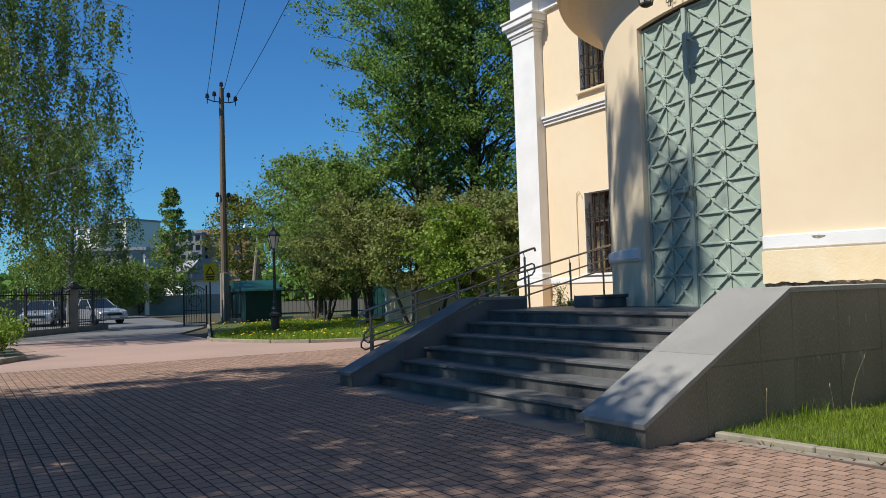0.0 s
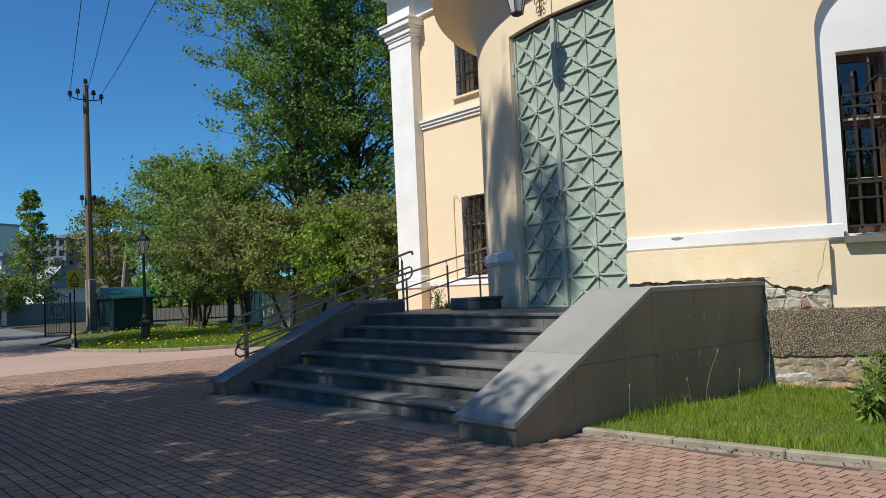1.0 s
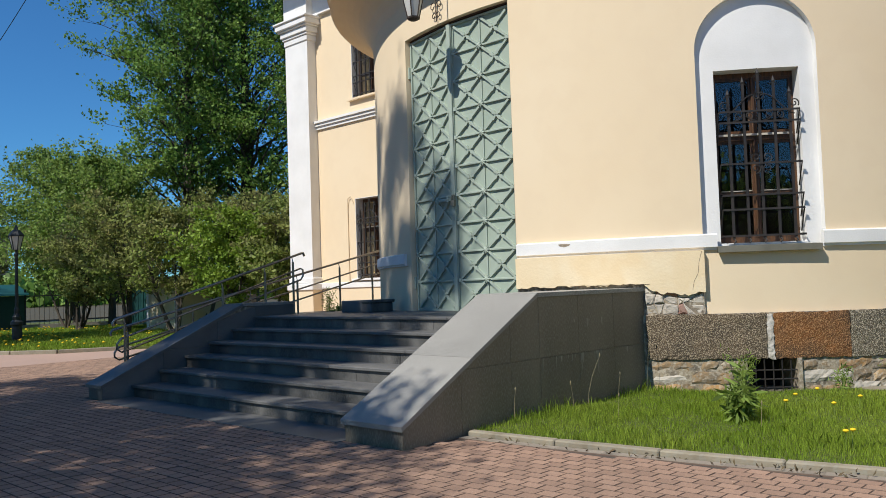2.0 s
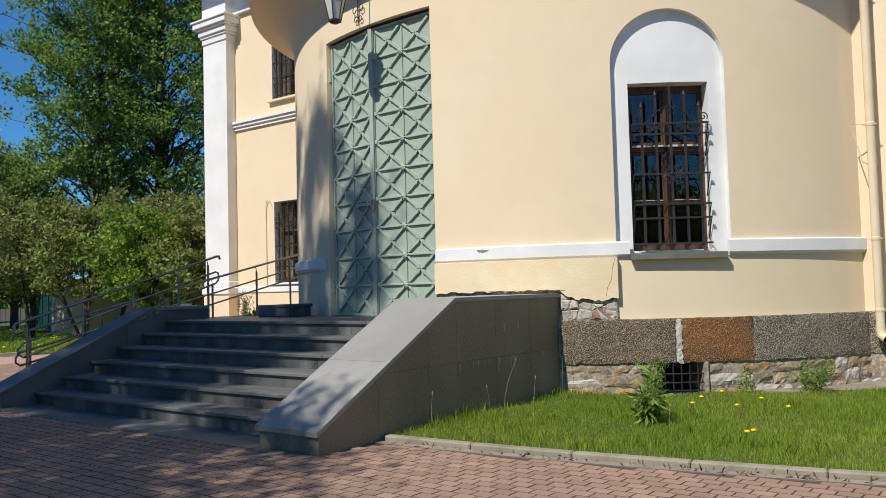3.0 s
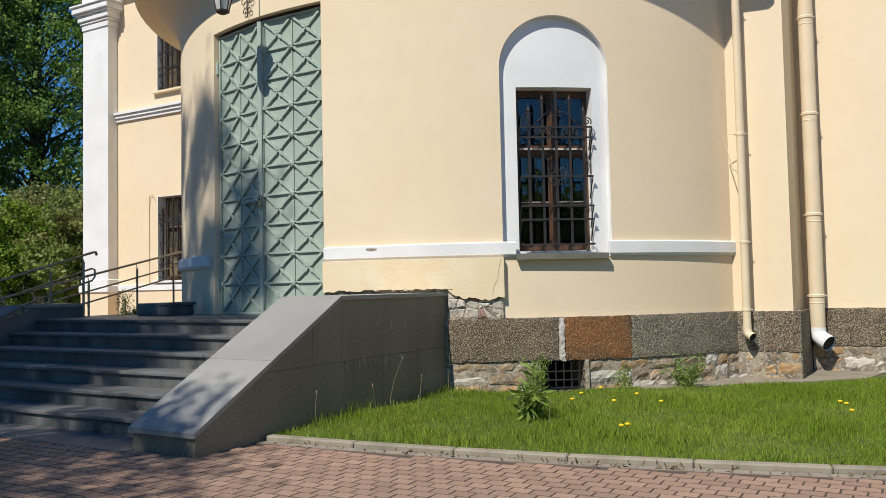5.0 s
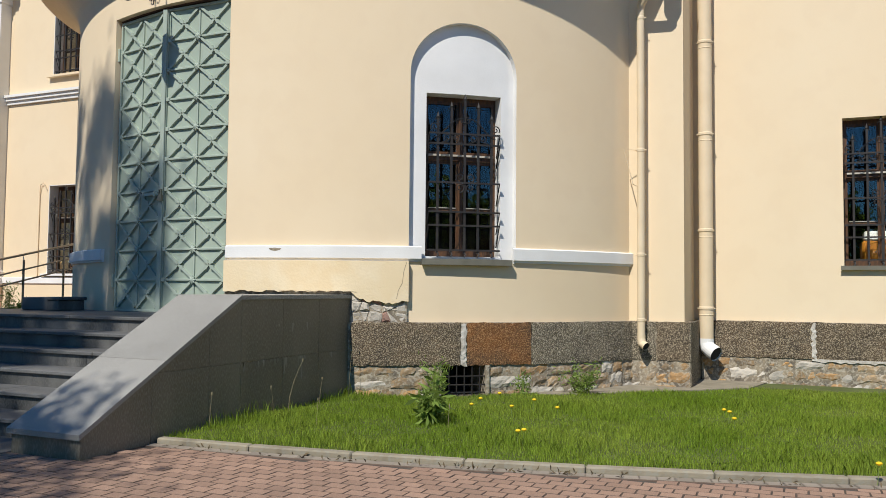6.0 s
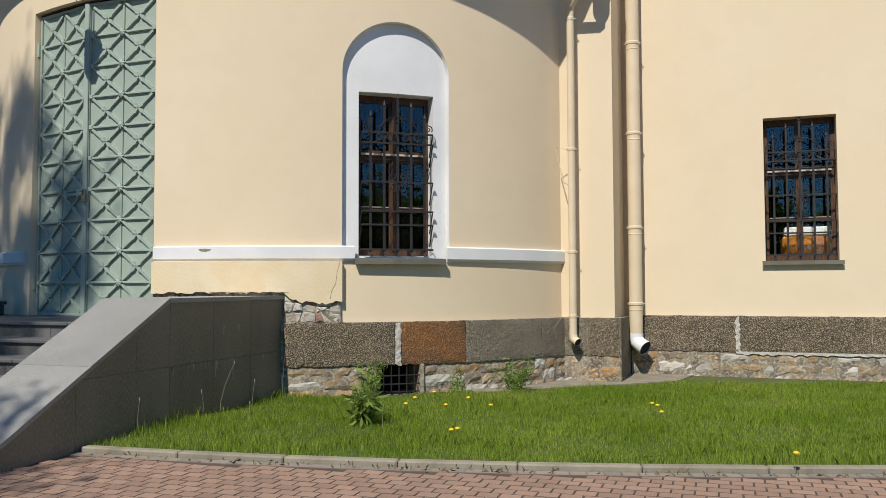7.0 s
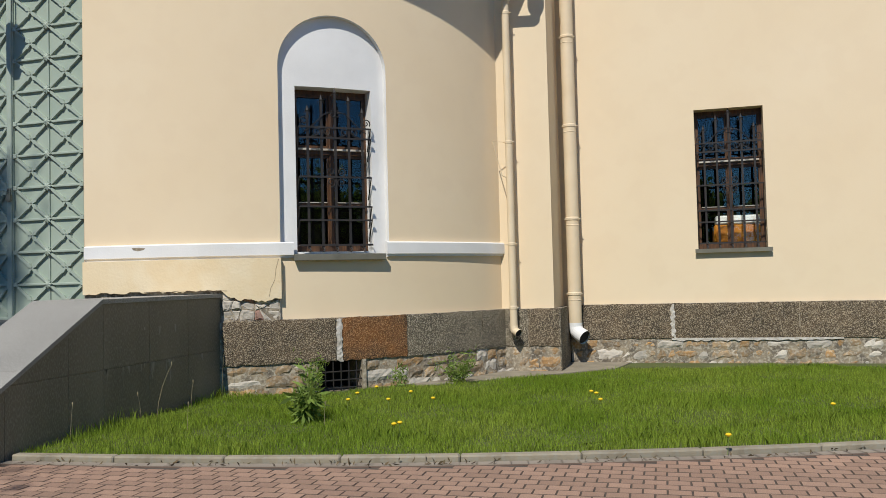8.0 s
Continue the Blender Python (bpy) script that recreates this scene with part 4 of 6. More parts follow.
# Out-of-view paving added to bounce warm light onto the walls.
structure("pavement", ground_sheet([(-13.6, -18), (24, -18), (24, 8.3), (14.2, 8.3), (14.2, 6.0), (9.6, 3.4), (9.6, -6.6), (-13.6, -6.6)], -0.055, -0.003), PAVER, "unseen red paving added for warm bounce light", "pavement")
structure("road", ground_sheet([(-75, -14), (-27, -9), (-27, 2.3), (-33.2, 5.0), (-75, 9.0)], -0.06, -0.004), ASPHALT, "pale worn asphalt drive through the gate", "road")
LAWN = material("lawn_soil", (0.10, 0.125, 0.03), (0.075, 0.09, 0.025), scale=2, rough=0.95, bump=0.6, bump_scale=25)
structure("lawn_near", ground_sheet([(0.02, 0.86)] + [(x, edge_y(x) + 0.10) for x in (1.4, 2, 3, 4, 5, 6, 7, 8, 10)] + [(14, 9.3), (14, 8.4), (3.9, 8.4), (2.8, 6.6), (1.4, 4.95), (0.02, 4.3)], -0.06, 0.03), LAWN, "green lawn strip under the apse", "lawn")
FAR_LAWN = [(-15.8, 5.3), (-16.6, 3.7), (-17.6, 2.92), (-20.3, 2.0), (-21.2, 2.1), (-22.2, 2.4), (-33.2, 5.3), (-36, 6.4), (-45, 9), (-45, 24), (-13, 24), (-13, 9)]
structure("lawn_far", ground_sheet(FAR_LAWN, -0.06, 0.06), LAWN, "lawn with dandelions below the shrubs", "lawn")

# kerbs
def kerb_run(pts, width, height, label, mat, step=0.95):
    for (xa, ya), (xb, yb) in zip(pts, pts[1:]):
        ln = math.hypot(xb - xa, yb - ya)
        k = thing("kerb_stone", label, "kerb", (xa, ya, 0), math.degrees(math.atan2(yb - ya, xb - xa)), "kerb stones")
        part("block", boxes((0.004, ln - 0.004, 0, width, -0.05, height), bevel=0.012), mat, k)


xs = [0.04]
while xs[-1] < 11:
    xs.append(xs[-1] + 0.95 / math.sqrt(1 + (0.05 + 0.045 * xs[-1]) ** 2))
kerb_run([(x, edge_y(x)) for x in xs], 0.10, 0.05, "worn grey concrete kerb stone edging the lawn", KERB)
far_edge = FAR_LAWN[:8]
kerb_run([(a[0] + 0.0, a[1] - 0.1) for a in far_edge[:7]], 0.10, 0.10, "grey concrete kerb along the far lawn", KERB)

# apron of smooth concrete along the wall foot
structure("pavement", ground_sheet([(2.3, 5.35), (3.0, 6.0), (3.7, 6.6), (4.7, 7.5), (4.9, 8.4), (3.95, 8.4), (3.9, 7.1), (3.1, 7.1), (2.75, 6.35), (2.1, 5.6)], -0.05, 0.045), KERB, "thin concrete apron along the wall foot", "pavement")
structure("pavement", boxes((-5.95, -0.78, -0.12, 0.43, -0.05, 0.006)), STEP_TOP, "granite strip in front of the lowest step", "pavement")

# ---- stairs ----
TREAD, RISE, Y0, WIDE = 0.409, 0.173, 0.404, 5.954
rng = random.Random(5)
for k in range(6):
    z = RISE * (k + 1)
    y = Y0 + TREAD * k
    deep = TREAD + 0.05 if k < 5 else 2.9
    st = thing("stair_step", "dark grey granite step with a projecting nosing", "step", group="steps of the stair")
    x = -WIDE
    cuts = [x]
    while x < -0.72:
        x = min(x + rng.uniform(0.95, 1.35), -0.70)
        if -0.70 - x < 0.4:
            x = -0.70
        cuts.append(x)
    for a, b in zip(cuts, cuts[1:]):
        part("slab", boxes((a + 0.002, b - 0.002, y, y + deep, z - 0.04, z), bevel=0.007), STEP_TOP, st)
    cuts = [-WIDE] + sorted(rng.uniform(-5.5, -1.2) for _ in range(4)) + [-0.70]
    for a, b in zip(cuts, cuts[1:]):
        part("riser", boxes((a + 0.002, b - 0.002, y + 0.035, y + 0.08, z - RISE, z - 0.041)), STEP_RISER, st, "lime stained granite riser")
structure("floor", boxes((-8.4, -0.7, 2.9, 8.4, -0.05, 0.98)), MORTAR, "core of the landing in front of the door", "floor")

H0 = 0.222


def clipped(ya, yb, za, zb, top):
    """Outline of a cladding panel cut off by the slope."""
    ta, tb = top(ya), top(yb)
    if ta <= za + 0.01 and tb <= za + 0.01:
        return None
    pts = []
    if ta <= za:
        yc = ya + (yb - ya) * (za - ta) / (tb - ta)
        pts.append((yc, za))
    else:
        pts.append((ya, za))
    pts.append((yb, za))
    pts.append((yb, min(zb, tb)))
    if ta < zb < tb:
        pts.append((ya + (yb - ya) * (zb - ta) / (tb - ta), zb))
    if ta > za + 0.005:
        pts.append((ya, min(zb, ta)))
    return pts


for x0, x1, ys, zs, end, near in ((-0.782, 0.0, 2.018, 1.32, 4.30, True), (-WIDE - 0.45, -WIDE, 2.257, 1.251, 3.25, False)):
    ck = thing("stair_cheek", "grey granite clad cheek wall beside the stair", "stair wall", kind="structure")

    def top(y, ys=ys, zs=zs):
        return min(zs, H0 + (zs - H0) * y / ys) - 0.045
    part("core", prism(bmesh.new(), [(0.012, -0.05), (end - 0.005, -0.05), (end - 0.005, zs - 0.05), (ys, zs - 0.05), (0.012, H0 - 0.05)], 0, x0 + 0.012, x1 - 0.012), MORTAR, ck)
    ycuts = [0.0, 0.78, 1.55, 2.05, 2.8, 3.55, end] if near else [0.0, 0.9, 1.8, 2.5, end]
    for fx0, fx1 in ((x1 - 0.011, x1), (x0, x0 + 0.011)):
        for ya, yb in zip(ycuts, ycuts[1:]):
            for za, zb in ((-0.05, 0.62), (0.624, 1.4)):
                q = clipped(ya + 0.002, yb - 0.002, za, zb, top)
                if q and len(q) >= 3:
                    # Far cheek panels take the dark step stone to paint in their shade.
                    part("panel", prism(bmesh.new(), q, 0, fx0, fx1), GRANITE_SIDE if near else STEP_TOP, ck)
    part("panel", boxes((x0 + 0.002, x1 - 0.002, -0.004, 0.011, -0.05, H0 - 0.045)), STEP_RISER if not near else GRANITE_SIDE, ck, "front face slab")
    for a, b in ((0.0, 0.46), (0.463, 1.0)):
        ya, yb = (-0.035 if a == 0 else ys * a), ys * b
        za, zb = H0 + (zs - H0) * ya / ys, H0 + (zs - H0) * yb / ys
        # The far sloping coping is darkened for shade in the same way.
        part("coping", prism(bmesh.new(), [(ya, za - 0.045), (ya, za), (yb, zb), (yb, zb - 0.045)], 0, x0 - 0.03, x1 + 0.02), GRANITE if near else STEP_TOP, ck, "flamed granite coping")
    part("coping", boxes((x0 - 0.03, x1 + 0.02, ys + 0.002, end, zs - 0.045, zs)), GRANITE, ck, "flamed granite coping")

STREAK = material("lime_streak", (0.34, 0.315, 0.26), (0.22, 0.20, 0.155), scale=9, rough=0.9, bump=0.2, bump_scale=60, stretch=(1, 6, 0.6))
near_cheek = bpy.data.objects["stair_cheek"]
rs = random.Random(44)
for k in range(22):
    y, w, ln = rs.uniform(1.9, 3.9), rs.uniform(0.004, 0.022), rs.choice((0.05, 0.08, 0.12, 0.2, 0.28)) * rs.uniform(0.6, 1.2)
    top_ = 0.617 if k % 5 else 1.0
    part("streak", prism(bmesh.new(), [(y - w, top_), (y + w, top_), (y + w * 0.7, top_ - ln * 0.6), (y + w * 0.2, top_ - ln), (y - w * 0.5, top_ - ln * 0.7)], 0, -0.002, 0.0012), STREAK, near_cheek, "pale lime streak")

blk = thing("granite_block", "polished dark granite plinth block by the door", "block", (-4.9, 3.75, 1.04))
part("body", boxes((-0.42, 0.12, 0.0, 0.5, 0.0, 0.19), bevel=0.01), STEP_TOP, blk)
part("cap", boxes((0.13, 0.36, -0.03, 0.45, 0.0, 0.15), (0.125, 0.39, -0.05, 0.47, 0.151, 0.2), bevel=0.01), STEP_RISER, blk)

# ramp and rails beside the stair
structure("ramp", prism(bmesh.new(), [(1.5, -0.05), (8.0, -0.05), (8.0, 0.95), (3.9, 0.95), (1.5, 0.0)], 0, -8.3, -6.42), KERB, "concrete ramp climbing to the landing", "ramp")
STEEL = material("stainless_steel", (0.33, 0.30, 0.27), (0.27, 0.25, 0.22), scale=6, rough=0.28, metal=1.0, bump=0.03, bump_scale=60)


def rail(x, y0, z0, y1, z1, posts, label):
    """A ramp rail: upper handrail with a bent end, lower double rail closed by a loop, posts with clips."""
    rl = thing("handrail", label, "handrail", group="ramp handrails")
    sl = (z1 - z0) / (y1 - y0)
    bm = bmesh.new()
    tube(bm, [(x, y0 - 0.02, z0 - 0.09), (x, y0 - 0.03, z0 - 0.04), (x, y0, z0), (x, y1 - 0.04, z1 - sl * 0.04), (x, y1 + 0.01, z1 - 0.005), (x, y1 + 0.03, z1 - 0.06)], 0.021, 10)
    part("top_rail", bm, STEEL, rl, smooth=True)
    bm = bmesh.new()
    a, b = -0.28, -0.48
    lo = [(x, y0 + 0.1, z0 + a), (x, y1 - 0.06, z1 + a), (x, y1 - 0.01, z1 + a - 0.02), (x, y1, z1 + a - 0.10), (x, y1 - 0.01, z1 + b + 0.06), (x, y1 - 0.06, z1 + b), (x, y0 + 0.1, z0 + b), (x, y0 + 0.03, z0 + b + 0.05), (x, y0 + 0.03, z0 + a - 0.08), (x, y0 + 0.1, z0 + a)]
    tube(bm, lo, 0.016, 10, caps=False)
    part("lower_rail", bm, STEEL, rl, smooth=True)
    for u in posts:
        y = y0 + (y1 - y0) * u
        z = z0 + sl * (y - y0)
        foot = max(0.0, min(0.95, (y - 1.5) * 0.395))
        bm = bmesh.new()
        tube(bm, [(x + 0.03, y, foot - 0.01), (x + 0.03, y, z - 0.10), (x + 0.03, y, z - 0.095)], [0.02, 0.02, 0.016], 8)
        tube(bm, [(x + 0.03, y, z - 0.10), (x, y, z - 0.01)], 0.008, 6)
        part("post", bm, STEEL, rl)
        bm = bmesh.new()
        for q in (a, b):
            tube(bm, [(x + 0.03, y, z + q - 0.08), (x, y, z + q - 0.07), (x, y, z + q)], 0.006, 6)
        part("clip", bm, STEEL, rl)
    return rl


rail(-6.5, 0.43, 1.085, 3.875, 2.097, (0.04, 0.28, 0.52, 0.76, 0.93), "brushed steel ramp handrail on the stair side")
rail(-7.6, 0.9, 0.89, 6.77, 2.23, (0.04, 0.24, 0.44, 0.62, 0.80, 0.95), "brushed steel ramp handrail on the outer side")

# ---- foliage tools ----
def quads(name, mat, centres, size, seed, parent=None, narrow=0.7, hang=0.0, label=""):
    """Many small leaves, each a folded pair of triangles with its own turn."""
    rg = np.random.default_rng(seed)
    n = len(centres)
    u = rg.normal(size=(n, 3))
    u[:, 2] -= hang
    u /= np.linalg.norm(u, axis=1, keepdims=True)
    v = np.cross(u, rg.normal(size=(n, 3)))
    v /= np.linalg.norm(v, axis=1, keepdims=True)
    s = size * rg.uniform(0.6, 1.3, (n, 1))
    w = np.cross(u, v) * s * 0.12
    c = np.asarray(centres)
    vs = np.stack([c, c + u * s * 0.5 + v * s * narrow * 0.5 + w, c + u * s, c + u * s * 0.5 - v * s * narrow * 0.5 + w], axis=1).reshape(-1, 3)
    me = bpy.data.meshes.new(name)
    me.vertices.add(len(vs))
    me.vertices.foreach_set("co", vs.ravel())
    me.loops.add(4 * n)
    me.loops.foreach_set("vertex_index", np.arange(4 * n))
    me.polygons.add(n)
    me.polygons.foreach_set("loop_start", np.arange(0, 4 * n, 4))
    me.update()
    return part(name, me, mat, parent, label)


def limb(rg, a, b, sag, n=6):
    a, b = np.array(a, float), np.array(b, float)
    pts = [a + (b - a) * t + np.array([0, 0, sag * math.sin(math.pi * t) if sag > 0 else sag * t * t]) for t in np.linspace(0, 1, n)]
    for q in pts[1:-1]:
        q += rg.normal(size=3) * 0.03 * np.linalg.norm(b - a)
    return pts


BARK = material("grey_bark", (0.10, 0.08, 0.06), (0.06, 0.05, 0.04), scale=5, rough=0.95, bump=0.9, bump_scale=20, stretch=(1, 1, 0.3))
BIRCH_BARK = material("white_birch_bark", (0.45, 0.43, 0.40), (0.07, 0.06, 0.055), scale=3, rough=0.9, bump=0.4, bump_scale=20, stretch=(1, 1, 3))


def tree(name, label, at, height, crown_from, radius, leaves, leaf, mat, bark, seed, trunk=0.18, limbs=30, shape="round", droop=0.0, spread=0.45, lean=(0, 0), stems=1, twigs=5):
    """A tapered trunk with limbs, and leaves gathered in clumps along limbs and twigs."""
    rg = np.random.default_rng(seed)
    t = thing(name, label, "tree" if height > 5 else "shrub", at, group="")
    trunk_pts = []
    bm = bmesh.new()
    for s in range(stems):
        off = rg.normal(size=2) * (0.25 * radius if stems > 1 else 0)
        pts = [Vector((lean[0] * u + off[0] * u ** 0.7 + 0.10 * math.sin(3 * u + seed + s), lean[1] * u + off[1] * u ** 0.7 + 0.10 * math.cos(4 * u + seed), height * 0.97 * u - 0.08)) for u in np.linspace(0, 1, 9)]
        tube(bm, pts, [max(trunk * (1 - 0.93 * u) / (1 if stems == 1 else 1.6), 0.008) for u in np.linspace(0, 1, 9)], 8)
        trunk_pts.append(pts)
    part("trunk", bm, bark, t)
    bm = bmesh.new()
    clumps = []
    for i in range(limbs):
        u = crown_from + (0.97 - crown_from) * ((i + 0.5) / limbs)
        pts = trunk_pts[i % stems]
        k = min(int(u * 8), 7)
        base = np.array(pts[k].lerp(pts[k + 1], u * 8 - k))
        v = (u - crown_from) / (1 - crown_from)
        if shape == "round":
            rr = radius * math.sqrt(max(0.05, 1 - (2 * v - 0.85) ** 2 / 1.4))
        elif shape == "cone":
            rr = radius * (1.05 - v) ** 0.8
        else:
            rr = radius * (0.75 + 0.35 * math.sin(2.5 * v + 0.4)) * (1 if v < 0.75 else 1 - 1.6 * (v - 0.75))
        a = i * 2.399 + rg.uniform(-0.4, 0.4)
        rr *= rg.uniform(0.7, 1.15)
        tip = base + np.array([rr * math.cos(a), rr * math.sin(a), rr * (0.55 - droop * 0.5) + rg.uniform(-0.2, 0.4)])
        path = limb(rg, base, tip, 0.12 * rr)
        tube(bm, path, list(np.linspace(max(0.28 * trunk * (1 - u), 0.012), 0.006, len(path))), 5)
        for j in range(twigs):
            w = rg.uniform(0.3, 1.0)
            q = path[min(int(w * 5), 4)] * (1 - (w * 5) % 1) + path[min(int(w * 5) + 1, 5)] * ((w * 5) % 1)
            ln = rr * rg.uniform(0.18, 0.42)
            d = rg.normal(size=3)
            d[2] = abs(d[2]) * 0.4 - droop * 1.6
            d /= np.linalg.norm(d)
            tw = [q, q + d * ln * 0.5 + np.array([0, 0, 0.05 * ln]), q + d * ln - np.array([0, 0, droop * ln * 0.6])]
            tube(bm, tw, [0.008, 0.006, 0.003], 4, caps=False)
            clumps.append((tw[0], tw[1], tw[2], ln))
    part("branching", bm, bark, t)
    per = max(1, leaves // len(clumps))
    cs = []
    for p0, p1, p2, ln in clumps:
        m = int(per * rg.uniform(0.4, 1.7))
        w = rg.uniform(0.15, 1.1, (m, 1))
        c = np.where(w < 0.5, p0 + (p1 - p0) * w * 2, p1 + (p2 - p1) * (w - 0.5) * 2)
        c = c + rg.normal(size=(m, 3)) * spread * max(ln, 0.25) * np.array([1, 1, 0.75])
        if droop > 0.5:
            # hanging strands, each strung with leaves
            ns = 7
            at_ = rg.uniform(0.2, 1.0, (ns, 1))
            foot = np.where(at_ < 0.5, p0 + (p1 - p0) * at_ * 2, p1 + (p2 - p1) * (at_ - 0.5) * 2) + rg.normal(size=(ns, 3)) * 0.12
            long_, pick = rg.uniform(0.3, 1.7, ns), rg.integers(0, ns, m)
            c = foot[pick] + rg.normal(size=(m, 3)) * 0.045
            c[:, 2] -= rg.uniform(0, 1, m) * long_[pick]
        elif droop > 0:
            c[:, 2] -= rg.exponential(0.35 * droop, m) * rg.choice([0, 1, 1], m)
        cs.append(c)
    quads("crown", mat, np.concatenate(cs), leaf, seed + 1, t, hang=droop * 2)
    return t


LEAF_POPLAR = leafy("poplar_leaves", (0.155, 0.265, 0.05), (0.22, 0.34, 0.07), 0.45, 0.5)
LEAF_BIRCH = leafy("birch_leaves", (0.15, 0.23, 0.05), (0.21, 0.28, 0.055), 0.4, 0.45)
LEAF_LIME = leafy("fresh_leaves", (0.20, 0.31, 0.04), (0.26, 0.36, 0.05), 0.45, 0.4)
LEAF_LILAC = leafy("lilac_leaves", (0.25, 0.33, 0.075), (0.29, 0.27, 0.10), 0.5, 0.45)
LEAF_WILLOW = leafy("willow_leaves", (0.20, 0.30, 0.06), (0.26, 0.35, 0.08), 0.45, 0.45)
LEAF_YELLOW = leafy("maple_spring_leaves", (0.22, 0.22, 0.03), (0.15, 0.18, 0.03))

# two poplars behind the shrubs
tree("poplar_tree", "tall dark green poplar with a broad ragged crown", (-31.3, 15.8, 0), 23, 0.22, 4.2, 58000, 0.165, LEAF_POPLAR, BARK, 3, 0.34, 130, "tall", -0.15, 0.16, twigs=8)
tree("poplar_tree", "tall poplar with a thick trunk behind the shrubs", (-29.8, 18.2, 0), 21, 0.18, 4.5, 46000, 0.165, LEAF_POPLAR, BARK, 8, 0.45, 120, "tall", -0.15, 0.16, twigs=8)
tree("poplar_tree", "poplar crown half hidden by the church", (-24.0, 21.0, 0), 20, 0.18, 4.6, 44000, 0.165, LEAF_POPLAR, BARK, 12, 0.3, 80, "tall", -0.1, 0.17, twigs=8)
tree("willow_tree", "light green feathery willow behind the lawn", (-36.5, 12.4, 0), 7.9, 0.12, 4.0, 36000, 0.15, LEAF_WILLOW, BARK, 15, 0.22, 80, "round", -0.1, 0.20, twigs=8)
tree("willow_tree", "light green willow beside the poplars", (-32.0, 12.2, 0), 7.2, 0.12, 3.2, 24000, 0.15, LEAF_WILLOW, BARK, 16, 0.2, 60, "round", -0.1, 0.20, twigs=8)
tree("maple_tree", "yellowish young maple beyond the fence", (-52.2, 12.6, 0), 8.4, 0.2, 2.4, 9000, 0.18, LEAF_YELLOW, BARK, 18, 0.14, 40, "round", 0, 0.4)
for i, (x, y, h, r, mt, lb) in enumerate(((-27.5, 8.6, 3.6, 1.6, LEAF_LILAC, "dense green lilac bush with dark stems"), (-24.0, 8.9, 4.5, 2.1, LEAF_LILAC, "tall lilac bush turning brown at the tips"),
                                          (-20.6, 9.0, 4.3, 1.9, LEAF_LILAC, "tall lilac bush with bare forked stems"), (-17.2, 9.2, 3.6, 1.5, LEAF_LIME, "bright green bush beside the church"),
                                          (-14.8, 9.6, 3.4, 1.5, LEAF_LILAC, "brownish green bush at the church corner"), (-22.0, 11.2, 4.6, 2.2, LEAF_LILAC, "lilac bush in the second row"),
                                          (-17.0, 12.0, 4.4, 2.2, LEAF_LILAC, "dull green bush behind the others"), (-31.2, 9.6, 4.6, 1.9, LEAF_WILLOW, "pale green bush beside the shed"))):
    tree("lilac_bush", lb, (x, y, 0.03), h, 0.24, r, 10500, 0.125, mt, BARK, 30 + i, 0.10, 46, "round", 0, 0.30, stems=5, twigs=7)
tree("birch_tree", "young birch beyond the gate", (-68, 11.4, 0), 11.6, 0.06, 2.6, 6500, 0.24, LEAF_BIRCH, BIRCH_BARK, 50, 0.16, 60, "cone", 0.2, 0.4)
tree("birch_tree", "large weeping birch with hanging twigs", (-25.3, -4.2, 0), 16.5, 0.27, 3.9, 80000, 0.10, LEAF_BIRCH, BIRCH_BARK, 53, 0.26, 90, "tall", 0.75, 0.12, twigs=6)
tree("birch_tree", "weeping birch at the fence", (-36.0, -0.4, 0), 10.5, 0.26, 3.0, 24000, 0.11, LEAF_BIRCH, BIRCH_BARK, 54, 0.16, 60, "tall", 0.6, 0.2)
for i, (x, y, h, r) in enumerate(((-60, 1.0, 4.0, 3.0), (-58, 5.2, 3.4, 2.4), (-62, -5, 5.5, 3.4), (-66, 8.0, 3.6, 2.4), (-50, -6.5, 6.0, 3.2))):
    tree("roadside_bush", "green roadside bush beyond the fence", (x, y, 0), h, 0.1, r, 7000, 0.20, LEAF_BIRCH, BARK, 60 + i, 0.1, 34, "round", 0.1, 0.45, stems=4)
# trees behind the walker, whose shade falls on paving, steps and door
tree("birch_tree", "tall birch shading the forecourt", (-4.0, -11.5, 0), 12.3, 0.30, 3.9, 50000, 0.17, LEAF_BIRCH, BIRCH_BARK, 71, 0.28, 75, "tall", 0.3, 0.24)
tree("birch_tree", "tall birch shading the stair", (-7.35, -12.2, 0), 24.9, 0.20, 3.1, 42000, 0.18, LEAF_BIRCH, BIRCH_BARK, 72, 0.28, 80, "tall", 0.3, 0.22)
tree("birch_tree", "slender birch shading the church door", (-5.05, -13.0, 0), 22.0, 0.78, 1.8, 8500, 0.17, LEAF_BIRCH, BIRCH_BARK, 73, 0.22, 30, "tall", 0.3, 0.22)
# Unseen trees added to hold back blue sky fill and shape window reflections.
for i, (x, y, h) in enumerate(((-17, -19, 11), (-11.5, -20, 12), (-6, -19, 10), (0, -22, 7), (6, -24, 5.5), (14, -23, 5), (23, -13, 5), (25, -4, 6), (25, 4, 7))):
    tree("park_tree", "unseen leafy tree added to cut the sky fill", (x, y, 0), h, 0.12, 3.4, 8000, 0.36, LEAF_LIME, BARK, 90 + i, 0.2, 40, "round", 0.1, 0.40)
# low bed by the drive
structure("planting_bed", ground_sheet([(-17.1, -3.55), (-15.4, -4.6), (-16.5, -8), (-27, -8), (-27, -4.4), (-20.6, -3.6)], -0.05, 0.12), KERB, "raised kerbed planting bed by the drive", "planting bed")
